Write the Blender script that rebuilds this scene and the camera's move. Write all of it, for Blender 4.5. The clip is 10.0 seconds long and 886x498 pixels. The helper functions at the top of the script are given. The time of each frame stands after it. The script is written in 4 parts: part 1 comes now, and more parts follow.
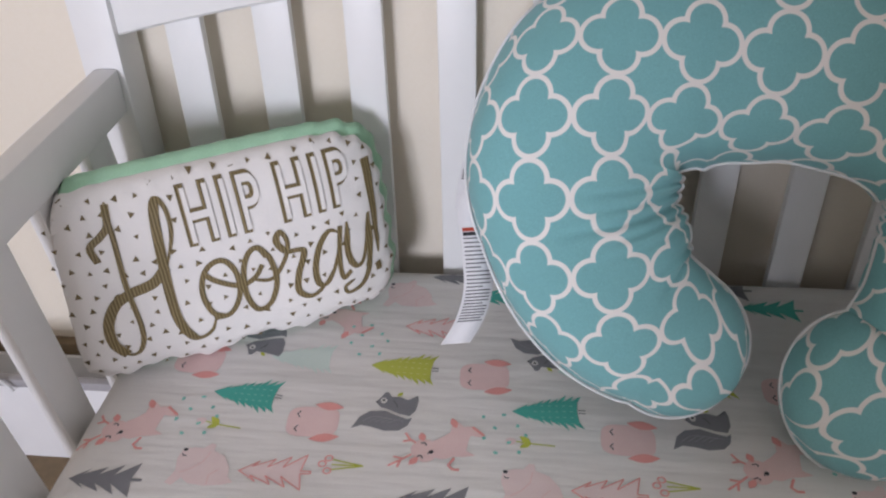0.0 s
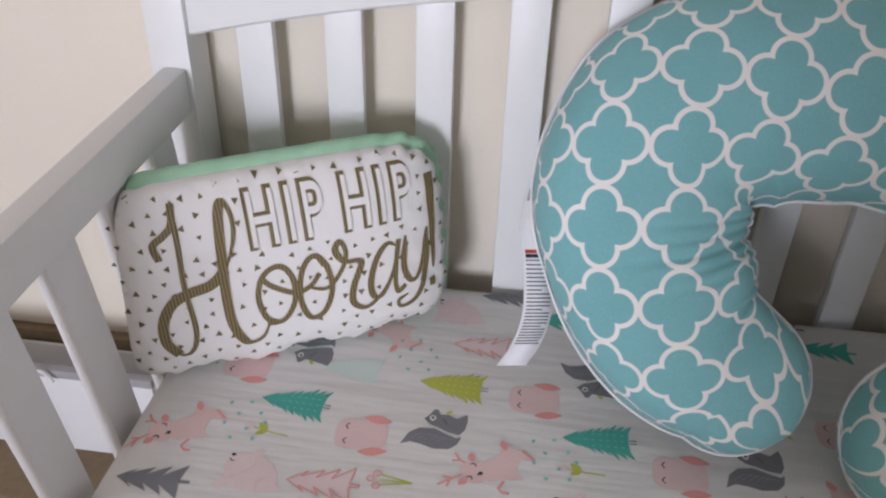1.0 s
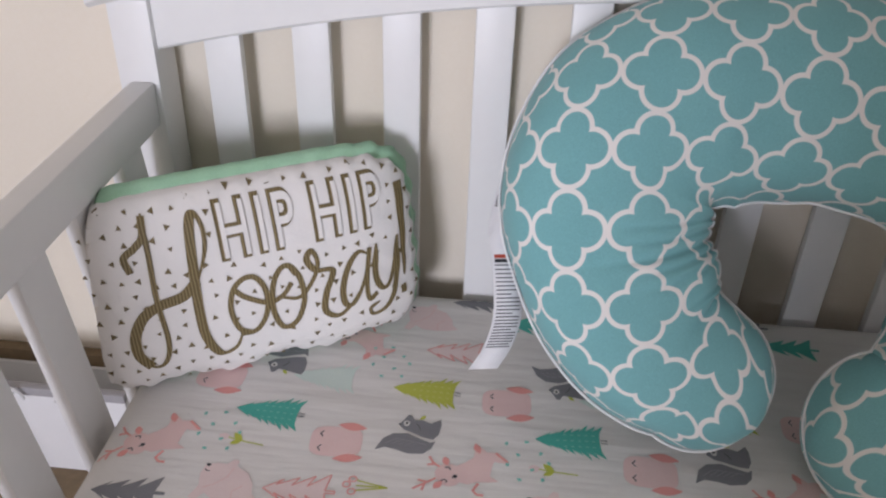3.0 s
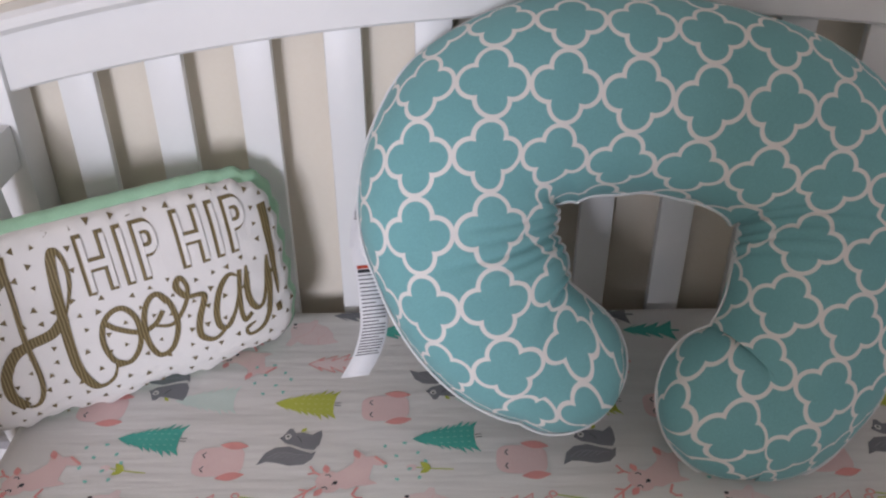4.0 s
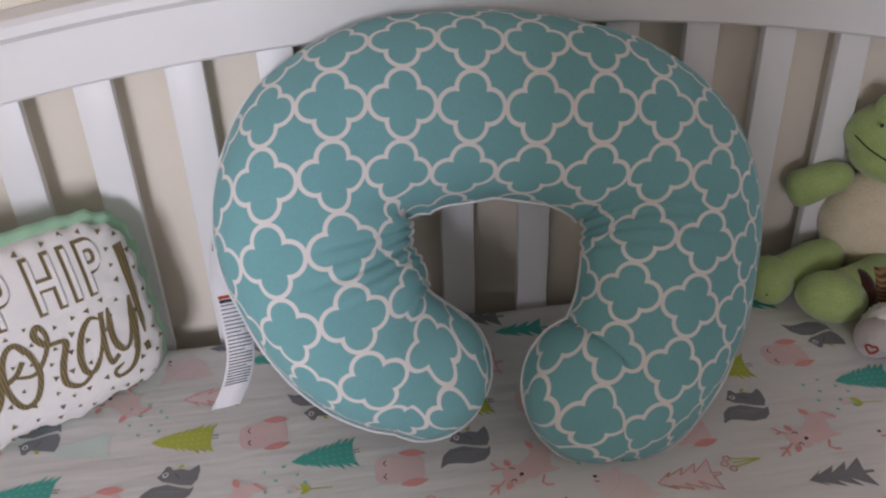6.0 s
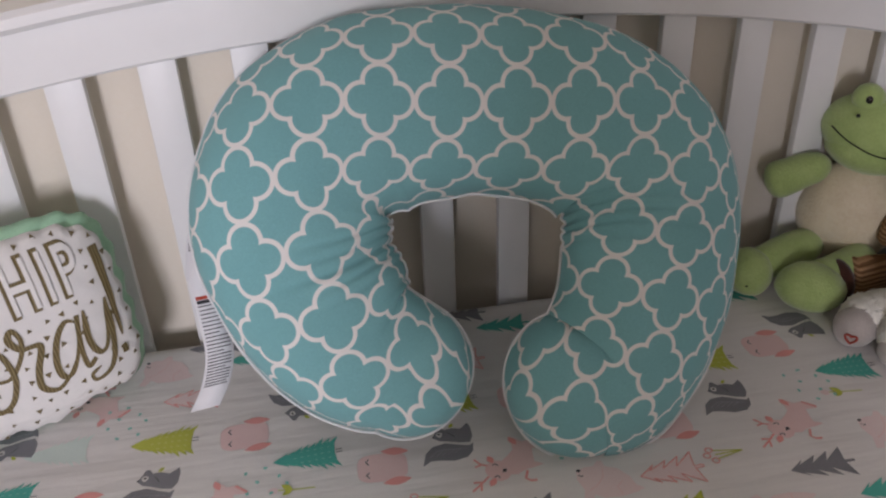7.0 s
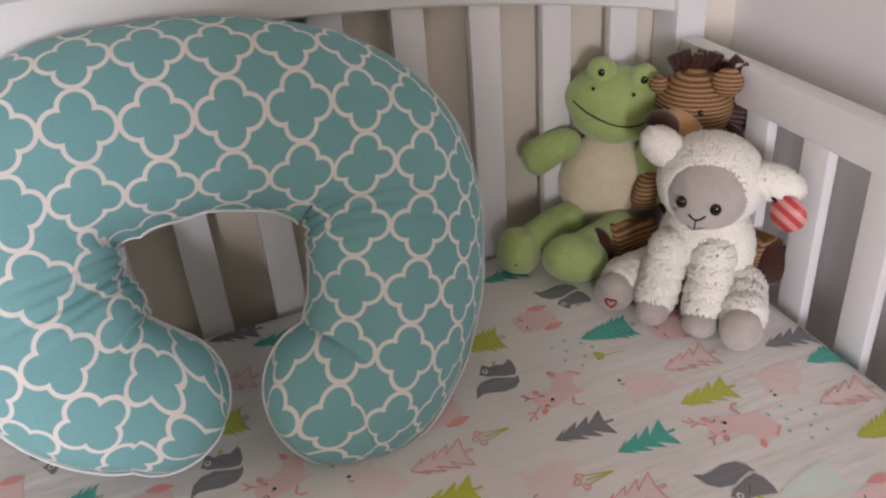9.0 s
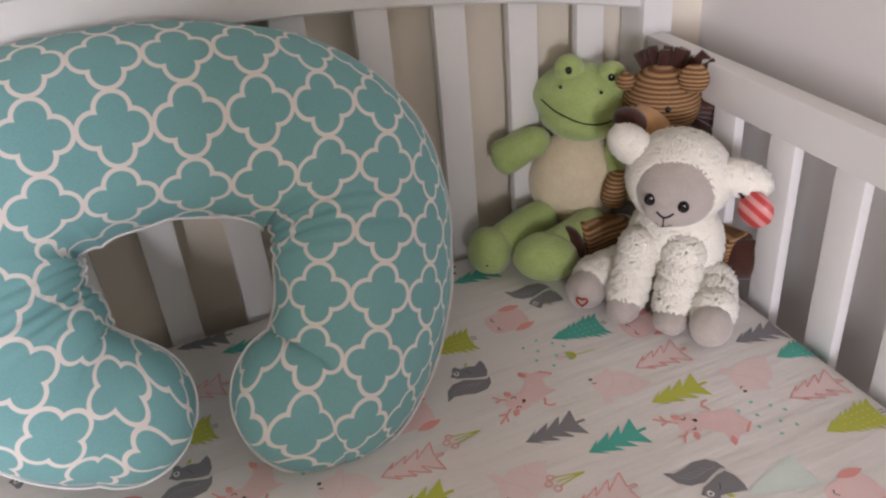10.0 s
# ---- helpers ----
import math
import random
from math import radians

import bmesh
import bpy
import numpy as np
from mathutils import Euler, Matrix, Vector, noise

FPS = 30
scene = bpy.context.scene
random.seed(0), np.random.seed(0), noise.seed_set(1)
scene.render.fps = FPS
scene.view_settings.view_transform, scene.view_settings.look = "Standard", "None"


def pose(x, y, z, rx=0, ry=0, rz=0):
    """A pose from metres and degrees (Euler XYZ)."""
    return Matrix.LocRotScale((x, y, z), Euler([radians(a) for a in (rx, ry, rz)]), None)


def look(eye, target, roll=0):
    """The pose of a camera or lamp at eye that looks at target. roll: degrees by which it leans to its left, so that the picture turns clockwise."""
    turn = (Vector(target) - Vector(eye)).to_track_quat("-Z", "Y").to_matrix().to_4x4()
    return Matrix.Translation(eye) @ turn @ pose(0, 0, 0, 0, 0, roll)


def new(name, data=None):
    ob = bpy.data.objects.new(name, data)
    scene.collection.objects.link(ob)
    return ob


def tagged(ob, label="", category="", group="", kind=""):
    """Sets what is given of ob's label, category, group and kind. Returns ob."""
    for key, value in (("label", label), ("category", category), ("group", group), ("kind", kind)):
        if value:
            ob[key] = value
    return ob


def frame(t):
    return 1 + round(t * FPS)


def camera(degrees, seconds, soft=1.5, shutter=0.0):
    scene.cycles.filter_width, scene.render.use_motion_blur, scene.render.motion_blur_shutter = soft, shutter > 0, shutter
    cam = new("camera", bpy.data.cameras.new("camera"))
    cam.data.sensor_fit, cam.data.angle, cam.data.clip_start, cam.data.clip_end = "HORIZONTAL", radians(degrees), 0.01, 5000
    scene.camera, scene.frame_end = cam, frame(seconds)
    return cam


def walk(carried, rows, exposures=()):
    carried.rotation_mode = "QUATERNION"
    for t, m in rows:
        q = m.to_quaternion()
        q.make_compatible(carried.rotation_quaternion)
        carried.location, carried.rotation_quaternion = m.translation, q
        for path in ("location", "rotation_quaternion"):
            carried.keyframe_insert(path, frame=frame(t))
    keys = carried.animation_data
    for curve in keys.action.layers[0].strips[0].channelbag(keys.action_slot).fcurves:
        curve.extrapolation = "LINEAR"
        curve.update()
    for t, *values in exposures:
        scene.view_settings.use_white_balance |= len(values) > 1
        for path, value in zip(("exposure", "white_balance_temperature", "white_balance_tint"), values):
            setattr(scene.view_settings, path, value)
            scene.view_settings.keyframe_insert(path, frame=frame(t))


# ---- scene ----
# camera and its way along the crib
cam = camera(55.6, 10.0, soft=2.2)
PATH = [
    (0, (-0.224, -0.847, 1.165), (-0.401, 0.786, 0.025), -1.5),
    (0.5, (-0.252, -0.844, 1.169), (-0.491, 0.792, 0.044), 0.2),
    (1, (-0.275, -0.846, 1.167), (-0.477, 0.801, 0.052), 1.7),
    (1.5, (-0.287, -0.84, 1.168), (-0.466, 0.805, 0.045), 2.1),
    (2, (-0.286, -0.842, 1.164), (-0.458, 0.809, 0.049), 2.0),
    (3.5, (-0.244, -0.873, 1.176), (-0.321, 0.813, 0.104), 1.1),
    (4, (-0.202, -0.889, 1.184), (-0.174, 0.81, 0.128), -0.1),
    (4.5, (-0.168, -0.905, 1.184), (-0.051, 0.802, 0.148), -1.3),
    (5, (-0.154, -0.914, 1.19), (0.031, 0.793, 0.164), -1.8),
    (5.5, (-0.148, -0.915, 1.192), (0.072, 0.79, 0.171), -2.1),
    (7, (-0.142, -0.908, 1.191), (0.132, 0.781, 0.156), -2.3),
    (7.5, (-0.118, -0.908, 1.188), (0.212, 0.761, 0.137), -2.9),
    (8, (-0.082, -0.913, 1.188), (0.34, 0.727, 0.125), -3.4),
    (8.5, (-0.039, -0.923, 1.187), (0.471, 0.703, 0.139), -4.2),
    (9, (-0.009, -0.933, 1.18), (0.551, 0.677, 0.134), -4.8),
    (9.5, (0.007, -0.935, 1.18), (0.585, 0.665, 0.129), -5.3),
    (10, (0.011, -0.931, 1.182), (0.603, 0.659, 0.124), -5.3),
]
EXPOSURES = [(0, -0.22, 6200, 11), (0.5, -0.22, 6150, 11), (1.5, -0.28, 6250, 11), (2, -0.30, 6300, 11), (3.5, -0.28, 6250, 12), (5, -0.36, 6300, 13), (7, -0.45, 6500, 14), (8, -0.33, 6700, 14), (8.5, -0.10, 6700, 14), (10, 0.10, 6750, 14)]
walk(cam, [(t, look(eye, target, roll)) for t, eye, target, roll in PATH], EXPOSURES)

# ---- light: daylight through the window in the wall behind the camera ----
ROOM_X0, ROOM_X1, ROOM_Y0, ROOM_Y1, ROOM_H = -1.5, 0.80, -3.7, 0.040, 2.6
WIN_X0, WIN_X1, WIN_Z0, WIN_Z1 = -1.35, -0.65, 0.90, 1.75

world = bpy.data.worlds.new("sky")
scene.world = world
world.use_nodes = True
wn = world.node_tree.nodes
sky = wn.new("ShaderNodeTexSky")
sky.sky_type, sky.sun_disc = "NISHITA", False
sky.sun_elevation, sky.sun_rotation = radians(50), radians(200)
world.node_tree.links.new(sky.outputs[0], wn["Background"].inputs[0])
wn["Background"].inputs[1].default_value = 0.06

lamp = bpy.data.lights.new("window_light", "AREA")
lamp.shape, lamp.size, lamp.size_y = "RECTANGLE", WIN_X1 - WIN_X0 - 0.06, WIN_Z1 - WIN_Z0 - 0.06
lamp.energy, lamp.color = 88.0, (0.96, 0.95, 1.07)
window_lamp = new("window_light", lamp)
win_mid = ((WIN_X0 + WIN_X1) / 2, ROOM_Y0 - 0.03, (WIN_Z0 + WIN_Z1) / 2)
window_lamp.matrix_world = look(win_mid, (win_mid[0], 0.0, win_mid[2]))


# ---- materials ----
def shader(name, rough=0.6, spec=0.3):
    m = bpy.data.materials.new(name)
    m.use_nodes = True
    b = m.node_tree.nodes["Principled BSDF"]
    b.inputs["Roughness"].default_value = rough
    b.inputs["Specular IOR Level"].default_value = spec
    return m, m.node_tree.nodes, m.node_tree.links, b


def noise_node(n, l, scale, detail=3.0, vec=None):
    t = n.new("ShaderNodeTexNoise")
    t.inputs["Scale"].default_value, t.inputs["Detail"].default_value = scale, detail
    if vec is not None:
        l.new(vec, t.inputs["Vector"])
    return t


def ramp_mix(n, l, fac, a, b):
    r = n.new("ShaderNodeValToRGB")
    r.color_ramp.elements[0].color, r.color_ramp.elements[1].color = (*a, 1), (*b, 1)
    r.color_ramp.elements[0].position, r.color_ramp.elements[1].position = 0.3, 0.7
    l.new(fac, r.inputs[0])
    return r.outputs[0]


def mixed(n, l, kind, fac, a, b):
    x = n.new("ShaderNodeMix")
    x.data_type, x.blend_type = "RGBA", kind
    for sock, v in ((x.inputs[0], fac), (x.inputs[6], a), (x.inputs[7], b)):
        if isinstance(v, (int, float)):
            sock.default_value = v
        elif isinstance(v, tuple):
            sock.default_value = (*v, 1)
        else:
            l.new(v, sock)
    return x.outputs[2]


def calc(n, l, op, a, b=None, c=None):
    x = n.new("ShaderNodeMath")
    x.operation = op
    for i, v in enumerate((a, b, c)):
        if v is None:
            continue
        if isinstance(v, (int, float)):
            x.inputs[i].default_value = v
        else:
            l.new(v, x.inputs[i])
    return x.outputs[0]


def bumped(n, l, b, heights, strength=0.3, distance=0.001):
    bm_ = n.new("ShaderNodeBump")
    bm_.inputs["Strength"].default_value, bm_.inputs["Distance"].default_value = strength, distance
    l.new(heights, bm_.inputs["Height"])
    l.new(bm_.outputs[0], b.inputs["Normal"])


def coords(n, which="Object"):
    return n.new("ShaderNodeTexCoord").outputs[which]


def grained(name, a, b, rough=0.6, spec=0.3, big=6.0, fine=120.0, strength=0.2, distance=0.001, fine_amount=0.25):
    """A surface whose colour wanders between a and b, with fine grain and relief."""
    m, n, l, bs = shader(name, rough, spec)
    c = coords(n)
    base = ramp_mix(n, l, noise_node(n, l, big, 4, c).outputs[0], a, b)
    f = noise_node(n, l, fine, 2, c)
    l.new(mixed(n, l, "OVERLAY", fine_amount, base, f.outputs[0]), bs.inputs["Base Color"])
    bumped(n, l, bs, f.outputs[0], strength, distance)
    return m


def cloth(name, a, b, weave=900.0, rough=0.9, sheen=0.15, wrinkle=18.0, strength=0.35, streak=0.0):
    """Woven cotton: crossing threads over soft creases."""
    m, n, l, bs = shader(name, rough, 0.15)
    bs.inputs["Sheen Weight"].default_value = sheen
    c = coords(n)
    base = ramp_mix(n, l, noise_node(n, l, 9.0, 4, c).outputs[0], a, b)
    f = noise_node(n, l, weave, 2, c)
    l.new(mixed(n, l, "OVERLAY", 0.25, base, f.outputs[0]), bs.inputs["Base Color"])
    w = noise_node(n, l, wrinkle, 4, c)
    h = calc(n, l, "MULTIPLY_ADD", w.outputs[0], 3.0, calc(n, l, "MULTIPLY", f.outputs[0], 0.25))
    if streak:
        mp = n.new("ShaderNodeMapping")
        mp.inputs["Scale"].default_value = (5.0, 38.0, 1.0)
        mp.inputs["Rotation"].default_value = (0, 0, 0.12)
        l.new(c, mp.inputs["Vector"])
        h = calc(n, l, "MULTIPLY_ADD", noise_node(n, l, 1.0, 3, mp.outputs[0]).outputs[0], streak, h)
    bumped(n, l, bs, h, strength, 0.002)
    return m


def plush(name, a, b, fine=350.0, strength=0.9, sheen=0.5):
    m, n, l, bs = shader(name, 0.95, 0.1)
    bs.inputs["Sheen Weight"].default_value = sheen
    c = coords(n)
    base = ramp_mix(n, l, noise_node(n, l, 40.0, 4, c).outputs[0], a, b)
    f = noise_node(n, l, fine, 4, c)
    l.new(mixed(n, l, "OVERLAY", 0.18, base, f.outputs[0]), bs.inputs["Base Color"])
    bumped(n, l, bs, f.outputs[0], strength, 0.003)
    return m


WALL = grained("wall_paint", (0.81, 0.745, 0.63), (0.85, 0.785, 0.67), 0.8, 0.2, 1.5, 260, 0.10, 0.001, 0.07)
# for walls out of view, coloured dark so that less light bounces back
WALL_S = grained("dimmed_wall_paint", (0.24, 0.205, 0.16), (0.28, 0.24, 0.19), 0.8, 0.2, 1.5, 260, 0.10, 0.001, 0.07)
WALL_R = grained("white_wall_paint", (0.84, 0.825, 0.81), (0.88, 0.865, 0.85), 0.8, 0.2, 1.5, 260, 0.10, 0.001, 0.07)
# the ceiling is out of view; its dark tone holds down the fill light
CEILING = grained("ceiling_paint", (0.42, 0.39, 0.34), (0.46, 0.43, 0.38), 0.9, 0.1, 2, 200, 0.1)
PAINT = grained("white_furniture_paint", (0.80, 0.80, 0.79), (0.84, 0.84, 0.83), 0.35, 0.45, 4, 70, 0.06, 0.001, 0.06)
CARPET = grained("brown_carpet", (0.16, 0.11, 0.075), (0.22, 0.155, 0.105), 0.95, 0.1, 8, 300, 0.8, 0.004, 0.5)
TRIM = grained("trim_paint", (0.78, 0.77, 0.74), (0.82, 0.81, 0.78), 0.45, 0.4, 5, 80, 0.05)
SHEET = cloth("white_sheet_cotton", (0.80, 0.775, 0.745), (0.85, 0.825, 0.795), 1100, wrinkle=11.0, strength=0.35, streak=4.0)
MATTRESS = cloth("mattress_cover", (0.7, 0.7, 0.7), (0.76, 0.76, 0.76))
MINT = cloth("mint_green_cotton", (0.35, 0.60, 0.40), (0.42, 0.67, 0.47), 900, wrinkle=30)
CANVAS = cloth("white_canvas", (0.82, 0.80, 0.77), (0.87, 0.85, 0.82), 1300, wrinkle=25)
PIPING = cloth("white_piping", (0.75, 0.76, 0.76), (0.85, 0.85, 0.85), 1500)
TAGCLOTH = cloth("white_label_satin", (0.74, 0.74, 0.76), (0.80, 0.80, 0.82), 1500, rough=0.6)
INK = grained("label_ink", (0.03, 0.03, 0.035), (0.05, 0.05, 0.055), 0.8, 0.2)
RED_INK = grained("label_red_ink", (0.45, 0.06, 0.04), (0.5, 0.09, 0.05), 0.8, 0.2)


def quatrefoil_cotton():
    """Teal cotton with touching white quatrefoil outlines, laid out by the cover's UV in repeats."""
    m, n, l, bs = shader("teal_quatrefoil_cotton", 0.9, 0.15)
    bs.inputs["Sheen Weight"].default_value = 0.15
    uv = coords(n, "UV")
    sep = n.new("ShaderNodeSeparateXYZ")
    ob = coords(n)
    wob = noise_node(n, l, 14.0, 2, ob)
    l.new(uv, sep.inputs[0])
    ax = []
    for k in (0, 1):
        f = calc(n, l, "FRACT", calc(n, l, "MULTIPLY_ADD", wob.outputs[0], 0.03, sep.outputs[k]))
        ax.append(calc(n, l, "ABSOLUTE", calc(n, l, "SUBTRACT", f, 0.5)))
    A, R = 0.250, 0.232

    def lobe(x, y):
        dx = calc(n, l, "SUBTRACT", x, A)
        return calc(n, l, "SQRT", calc(n, l, "ADD", calc(n, l, "MULTIPLY", dx, dx), calc(n, l, "MULTIPLY", y, y)))

    d = calc(n, l, "SUBTRACT", calc(n, l, "SMOOTH_MIN", lobe(ax[0], ax[1]), lobe(ax[1], ax[0]), 0.02), R)
    mid = calc(n, l, "SQRT", calc(n, l, "ADD", calc(n, l, "MULTIPLY", ax[0], ax[0]), calc(n, l, "MULTIPLY", ax[1], ax[1])))
    d = calc(n, l, "MINIMUM", d, calc(n, l, "SUBTRACT", mid, 0.2))
    edge = calc(n, l, "ABSOLUTE", d)
    line = n.new("ShaderNodeMapRange")
    line.interpolation_type = "SMOOTHSTEP"
    line.inputs["From Min"].default_value, line.inputs["From Max"].default_value = 0.026, 0.038
    line.inputs["To Min"].default_value, line.inputs["To Max"].default_value = 1.0, 0.0
    l.new(edge, line.inputs["Value"])
    teal = ramp_mix(n, l, noise_node(n, l, 12.0, 4, ob).outputs[0], (0.195, 0.440, 0.460), (0.215, 0.475, 0.495))
    f = noise_node(n, l, 1200.0, 2, ob)
    teal = mixed(n, l, "OVERLAY", 0.3, teal, f.outputs[0])
    l.new(mixed(n, l, "MIX", line.outputs[0], teal, (0.83, 0.81, 0.78)), bs.inputs["Base Color"])
    w = noise_node(n, l, 26.0, 4, ob)
    h = calc(n, l, "MULTIPLY_ADD", w.outputs[0], 2.0, calc(n, l, "MULTIPLY", f.outputs[0], 0.2))
    bumped(n, l, bs, h, 0.3, 0.002)
    return m


TEAL = quatrefoil_cotton()


# ---- building helpers ----
def part(name, bm, material, parent=None, label="", smooth=True, category="", kind="", group=""):
    me = bpy.data.meshes.new(name)
    bmesh.ops.recalc_face_normals(bm, faces=bm.faces)
    bm.to_mesh(me)
    bm.free()
    mats = material if isinstance(material, (list, tuple)) else [material]
    for m in mats:
        me.materials.append(m)
    if smooth:
        me.shade_smooth()
    ob = new(name, me)
    if parent is not None:
        ob.parent = parent
    return tagged(ob, label, category, group, kind)


def thing(name, label, category, at=(0, 0, 0), kind="", group=""):
    ob = new(name)
    ob.empty_display_size = 0.05
    ob.location = at
    return tagged(ob, label, category, group, kind)


def box(x0, x1, y0, y1, z0, z1, bevel=0.0, segs=2):
    bm = bmesh.new()
    bmesh.ops.create_cube(bm, size=1)
    for v in bm.verts:
        v.co = Vector((x0 + (v.co.x + 0.5) * (x1 - x0), y0 + (v.co.y + 0.5) * (y1 - y0), z0 + (v.co.z + 0.5) * (z1 - z0)))
    if bevel:
        bmesh.ops.bevel(bm, geom=bm.edges[:], offset=bevel, segments=segs, affect="EDGES", profile=0.6)
    return bm


def sharp(ob, angle=35):
    ob.data.set_sharp_from_angle(angle=radians(angle))
    return ob


# ---- the room ----
T = 0.12
X0, X1, Y0, Y1, H = ROOM_X0, ROOM_X1, ROOM_Y0, ROOM_Y1, ROOM_H
part("floor", box(X0 - T, X1 + T, Y0 - T, Y1 + T, -0.1, 0), CARPET, None, "brown short-pile bedroom carpet floor", False, "floor", "structure")
part("ceiling", box(X0 - T, X1 + T, Y0 - T, Y1 + T, H, H + 0.1), CEILING, None, "plain ceiling out of view, coloured dark to cut bounced light", False, "ceiling", "structure")
part("wall_north", box(X0 - T, X1 + T, Y1, Y1 + T, 0, H), WALL, None, "cream painted wall behind the crib", False, "wall", "structure")
part("wall_west", box(X0 - T, X0, Y0, Y1, 0, H), WALL, None, "plain cream painted wall", False, "wall", "structure")
part("wall_east", box(X1, X1 + T, Y0, Y1, 0, H), WALL_R, None, "off-white painted wall beside the crib end", False, "wall", "structure")


def wall_of(blocks):
    """One wall joined from butted blocks, with openings left between them."""
    out = bmesh.new()
    for block in blocks:
        b = box(*block)
        me = bpy.data.meshes.new("tmp")
        b.to_mesh(me)
        b.free()
        out.from_mesh(me)
        bpy.data.meshes.remove(me)
    return out


part("wall_south", wall_of([(x0, x1, Y0 - T, Y0, z0, z1) for x0, x1, z0, z1 in ((X0 - T, WIN_X0, 0, H), (WIN_X1, X1 + T, 0, H), (WIN_X0, WIN_X1, 0, WIN_Z0), (WIN_X0, WIN_X1, WIN_Z1, H))]),
     WALL_S, None, "unseen wall with a window opening, coloured dark to cut bounced light", False, "wall", "structure")
# added, unseen wall behind the camera: its middle pier shades the pillow's right half
part("unseen_shade_wall", wall_of([(x0, x1, -1.50, -1.36, z0, z1) for x0, x1, z0, z1 in ((X0, X0 + 0.08, 0, 2.15), (-0.39, -0.08, 0, 2.15), (X1 - 0.08, X1, 0, 2.15), (X0, X1, 2.15, H))]),
     WALL_S, None, "unseen wall added behind the camera to shade the middle of the crib", False, "wall", "structure")
for nm, a in (("baseboard_north", (X0, X1, Y1 - 0.014, Y1, 0, 0.09)), ("baseboard_east", (X1 - 0.014, X1, -1.36, Y1 - 0.014, 0, 0.09))):
    part(nm, box(*a, 0.003), TRIM, None, "white painted baseboard along the wall", False, "baseboard", "structure")

# ---- the crib ----
SHEET_Z = 0.55
IN = 0.665                      # half the inner length


def arch(x):
    """Height of the arched headboard rail's lower edge."""
    return 0.928 - 0.19 * x * x


def swept(y0, y1, z0, z1, x0, x1, n=48, bevel=0.003):
    """A board that follows the arch, z0 to z1 above its lower edge."""
    bm = bmesh.new()
    rings = []
    for i in range(n + 1):
        x = x0 + (x1 - x0) * i / n
        b = bevel
        prof = [(y0, z0 + b), (y0 + b, z0), (y1 - b, z0), (y1, z0 + b), (y1, z1 - b), (y1 - b, z1), (y0 + b, z1), (y0, z1 - b)]
        rings.append([bm.verts.new((x, y, arch(x) + z)) for y, z in prof])
    for a, b in zip(rings, rings[1:]):
        for k in range(8):
            bm.faces.new((a[k], a[(k + 1) % 8], b[(k + 1) % 8], b[k]))
    bm.faces.new(rings[0])
    bm.faces.new(rings[-1][::-1])
    return bm


crib = thing("crib", "white painted wooden baby crib with arched slatted back", "crib")
sharp(part("back_rail", swept(-0.012, 0.026, 0, 0.064, -IN, IN), PAINT, crib, "arched white top rail"))
sharp(part("rail_cap", swept(-0.034, 0.034, 0.064, 0.086, -IN - 0.055, IN + 0.055, bevel=0.006), PAINT, crib))
part("back_lower_rail", box(-IN, IN, -0.008, 0.024, 0.33, 0.40, 0.003), PAINT, crib, smooth=False)
for k in range(-6, 7):
    x = 0.0985 * k
    sharp(part("back_slat", box(x - 0.0205, x + 0.0205, 0.0, 0.014, 0.395, arch(x) + 0.01, 0.0025), PAINT, crib))
for sx in (-1, 1):
    a, b = sorted((sx * (IN - 0.006), sx * (IN + 0.04)))
    sharp(part("back_post", box(a, b, -0.02, 0.034, 0, arch(IN) + 0.058, 0.003), PAINT, crib))
    sharp(part("front_post", box(a, b, -0.76, -0.706, 0, 0.80, 0.003), PAINT, crib))
    a, b = sorted((sx * IN, sx * (IN + 0.027)))
    sharp(part("side_rail", box(a, b, -0.706, -0.02, 0.760, 0.812, 0.004), PAINT, crib, "flat white side rail"))
    sharp(part("side_lower_rail", box(a, b, -0.706, -0.02, 0.33, 0.40, 0.004), PAINT, crib))
    a, b = sorted((sx * (IN + 0.006), sx * (IN + 0.021)))
    first, step, wide = (-0.114, -0.105, 0.049) if sx < 0 else (-0.100, -0.098, 0.040)
    for k in range(6):
        y = first + step * k
        if y > -0.69:
            slat = box(a, b, y, y + wide, 0.39, 0.77, 0.0025)
            if sx < 0:
                for v in slat.verts:          # these stand a little askew
                    v.co.y += 0.14 * (0.752 - v.co.z)
            sharp(part("side_slat", slat, PAINT, crib))
part("mattress_support", box(-IN, IN, -0.70, -0.005, 0.395, 0.415, 0.002), PAINT, crib, smooth=False)


def soft_z(x, y):
    """Height of the sheet's top, with the mattress's rounded rim and shallow creases."""
    z = SHEET_Z
    for d in (0.658 - abs(x), y + 0.702, 0.0 - y):
        if d < 0.03:
            z -= 0.03 - math.sqrt(max(0.0, 0.0009 - (0.03 - max(d, 0.0)) ** 2))
    z += 0.0016 * noise.noise(Vector((x * 3.2, y * 9, 1.3))) + 0.0009 * noise.noise(Vector((x * 11, y * 26, 4.1)))
    return z


def sheet_mesh():
    bm = bmesh.new()
    nx, ny = 170, 92
    rows = []

    def spread(i, n, a, b):
        return a + (b - a) * i / n

    for j in range(ny + 1):
        y = spread(j, ny, -0.702, -0.0005)
        rows.append([bm.verts.new((spread(i, nx, -0.658, 0.658), y, soft_z(spread(i, nx, -0.658, 0.658), y))) for i in range(nx + 1)])
    for a, b in zip(rows, rows[1:]):
        for i in range(nx):
            bm.faces.new((a[i], a[i + 1], b[i + 1], b[i]))
    rim = [e for e in bm.edges if e.is_boundary]
    low = bmesh.ops.extrude_edge_only(bm, edges=rim)["geom"]
    for v in low:
        if isinstance(v, bmesh.types.BMVert):
            v.co.z = 0.44
    return bm


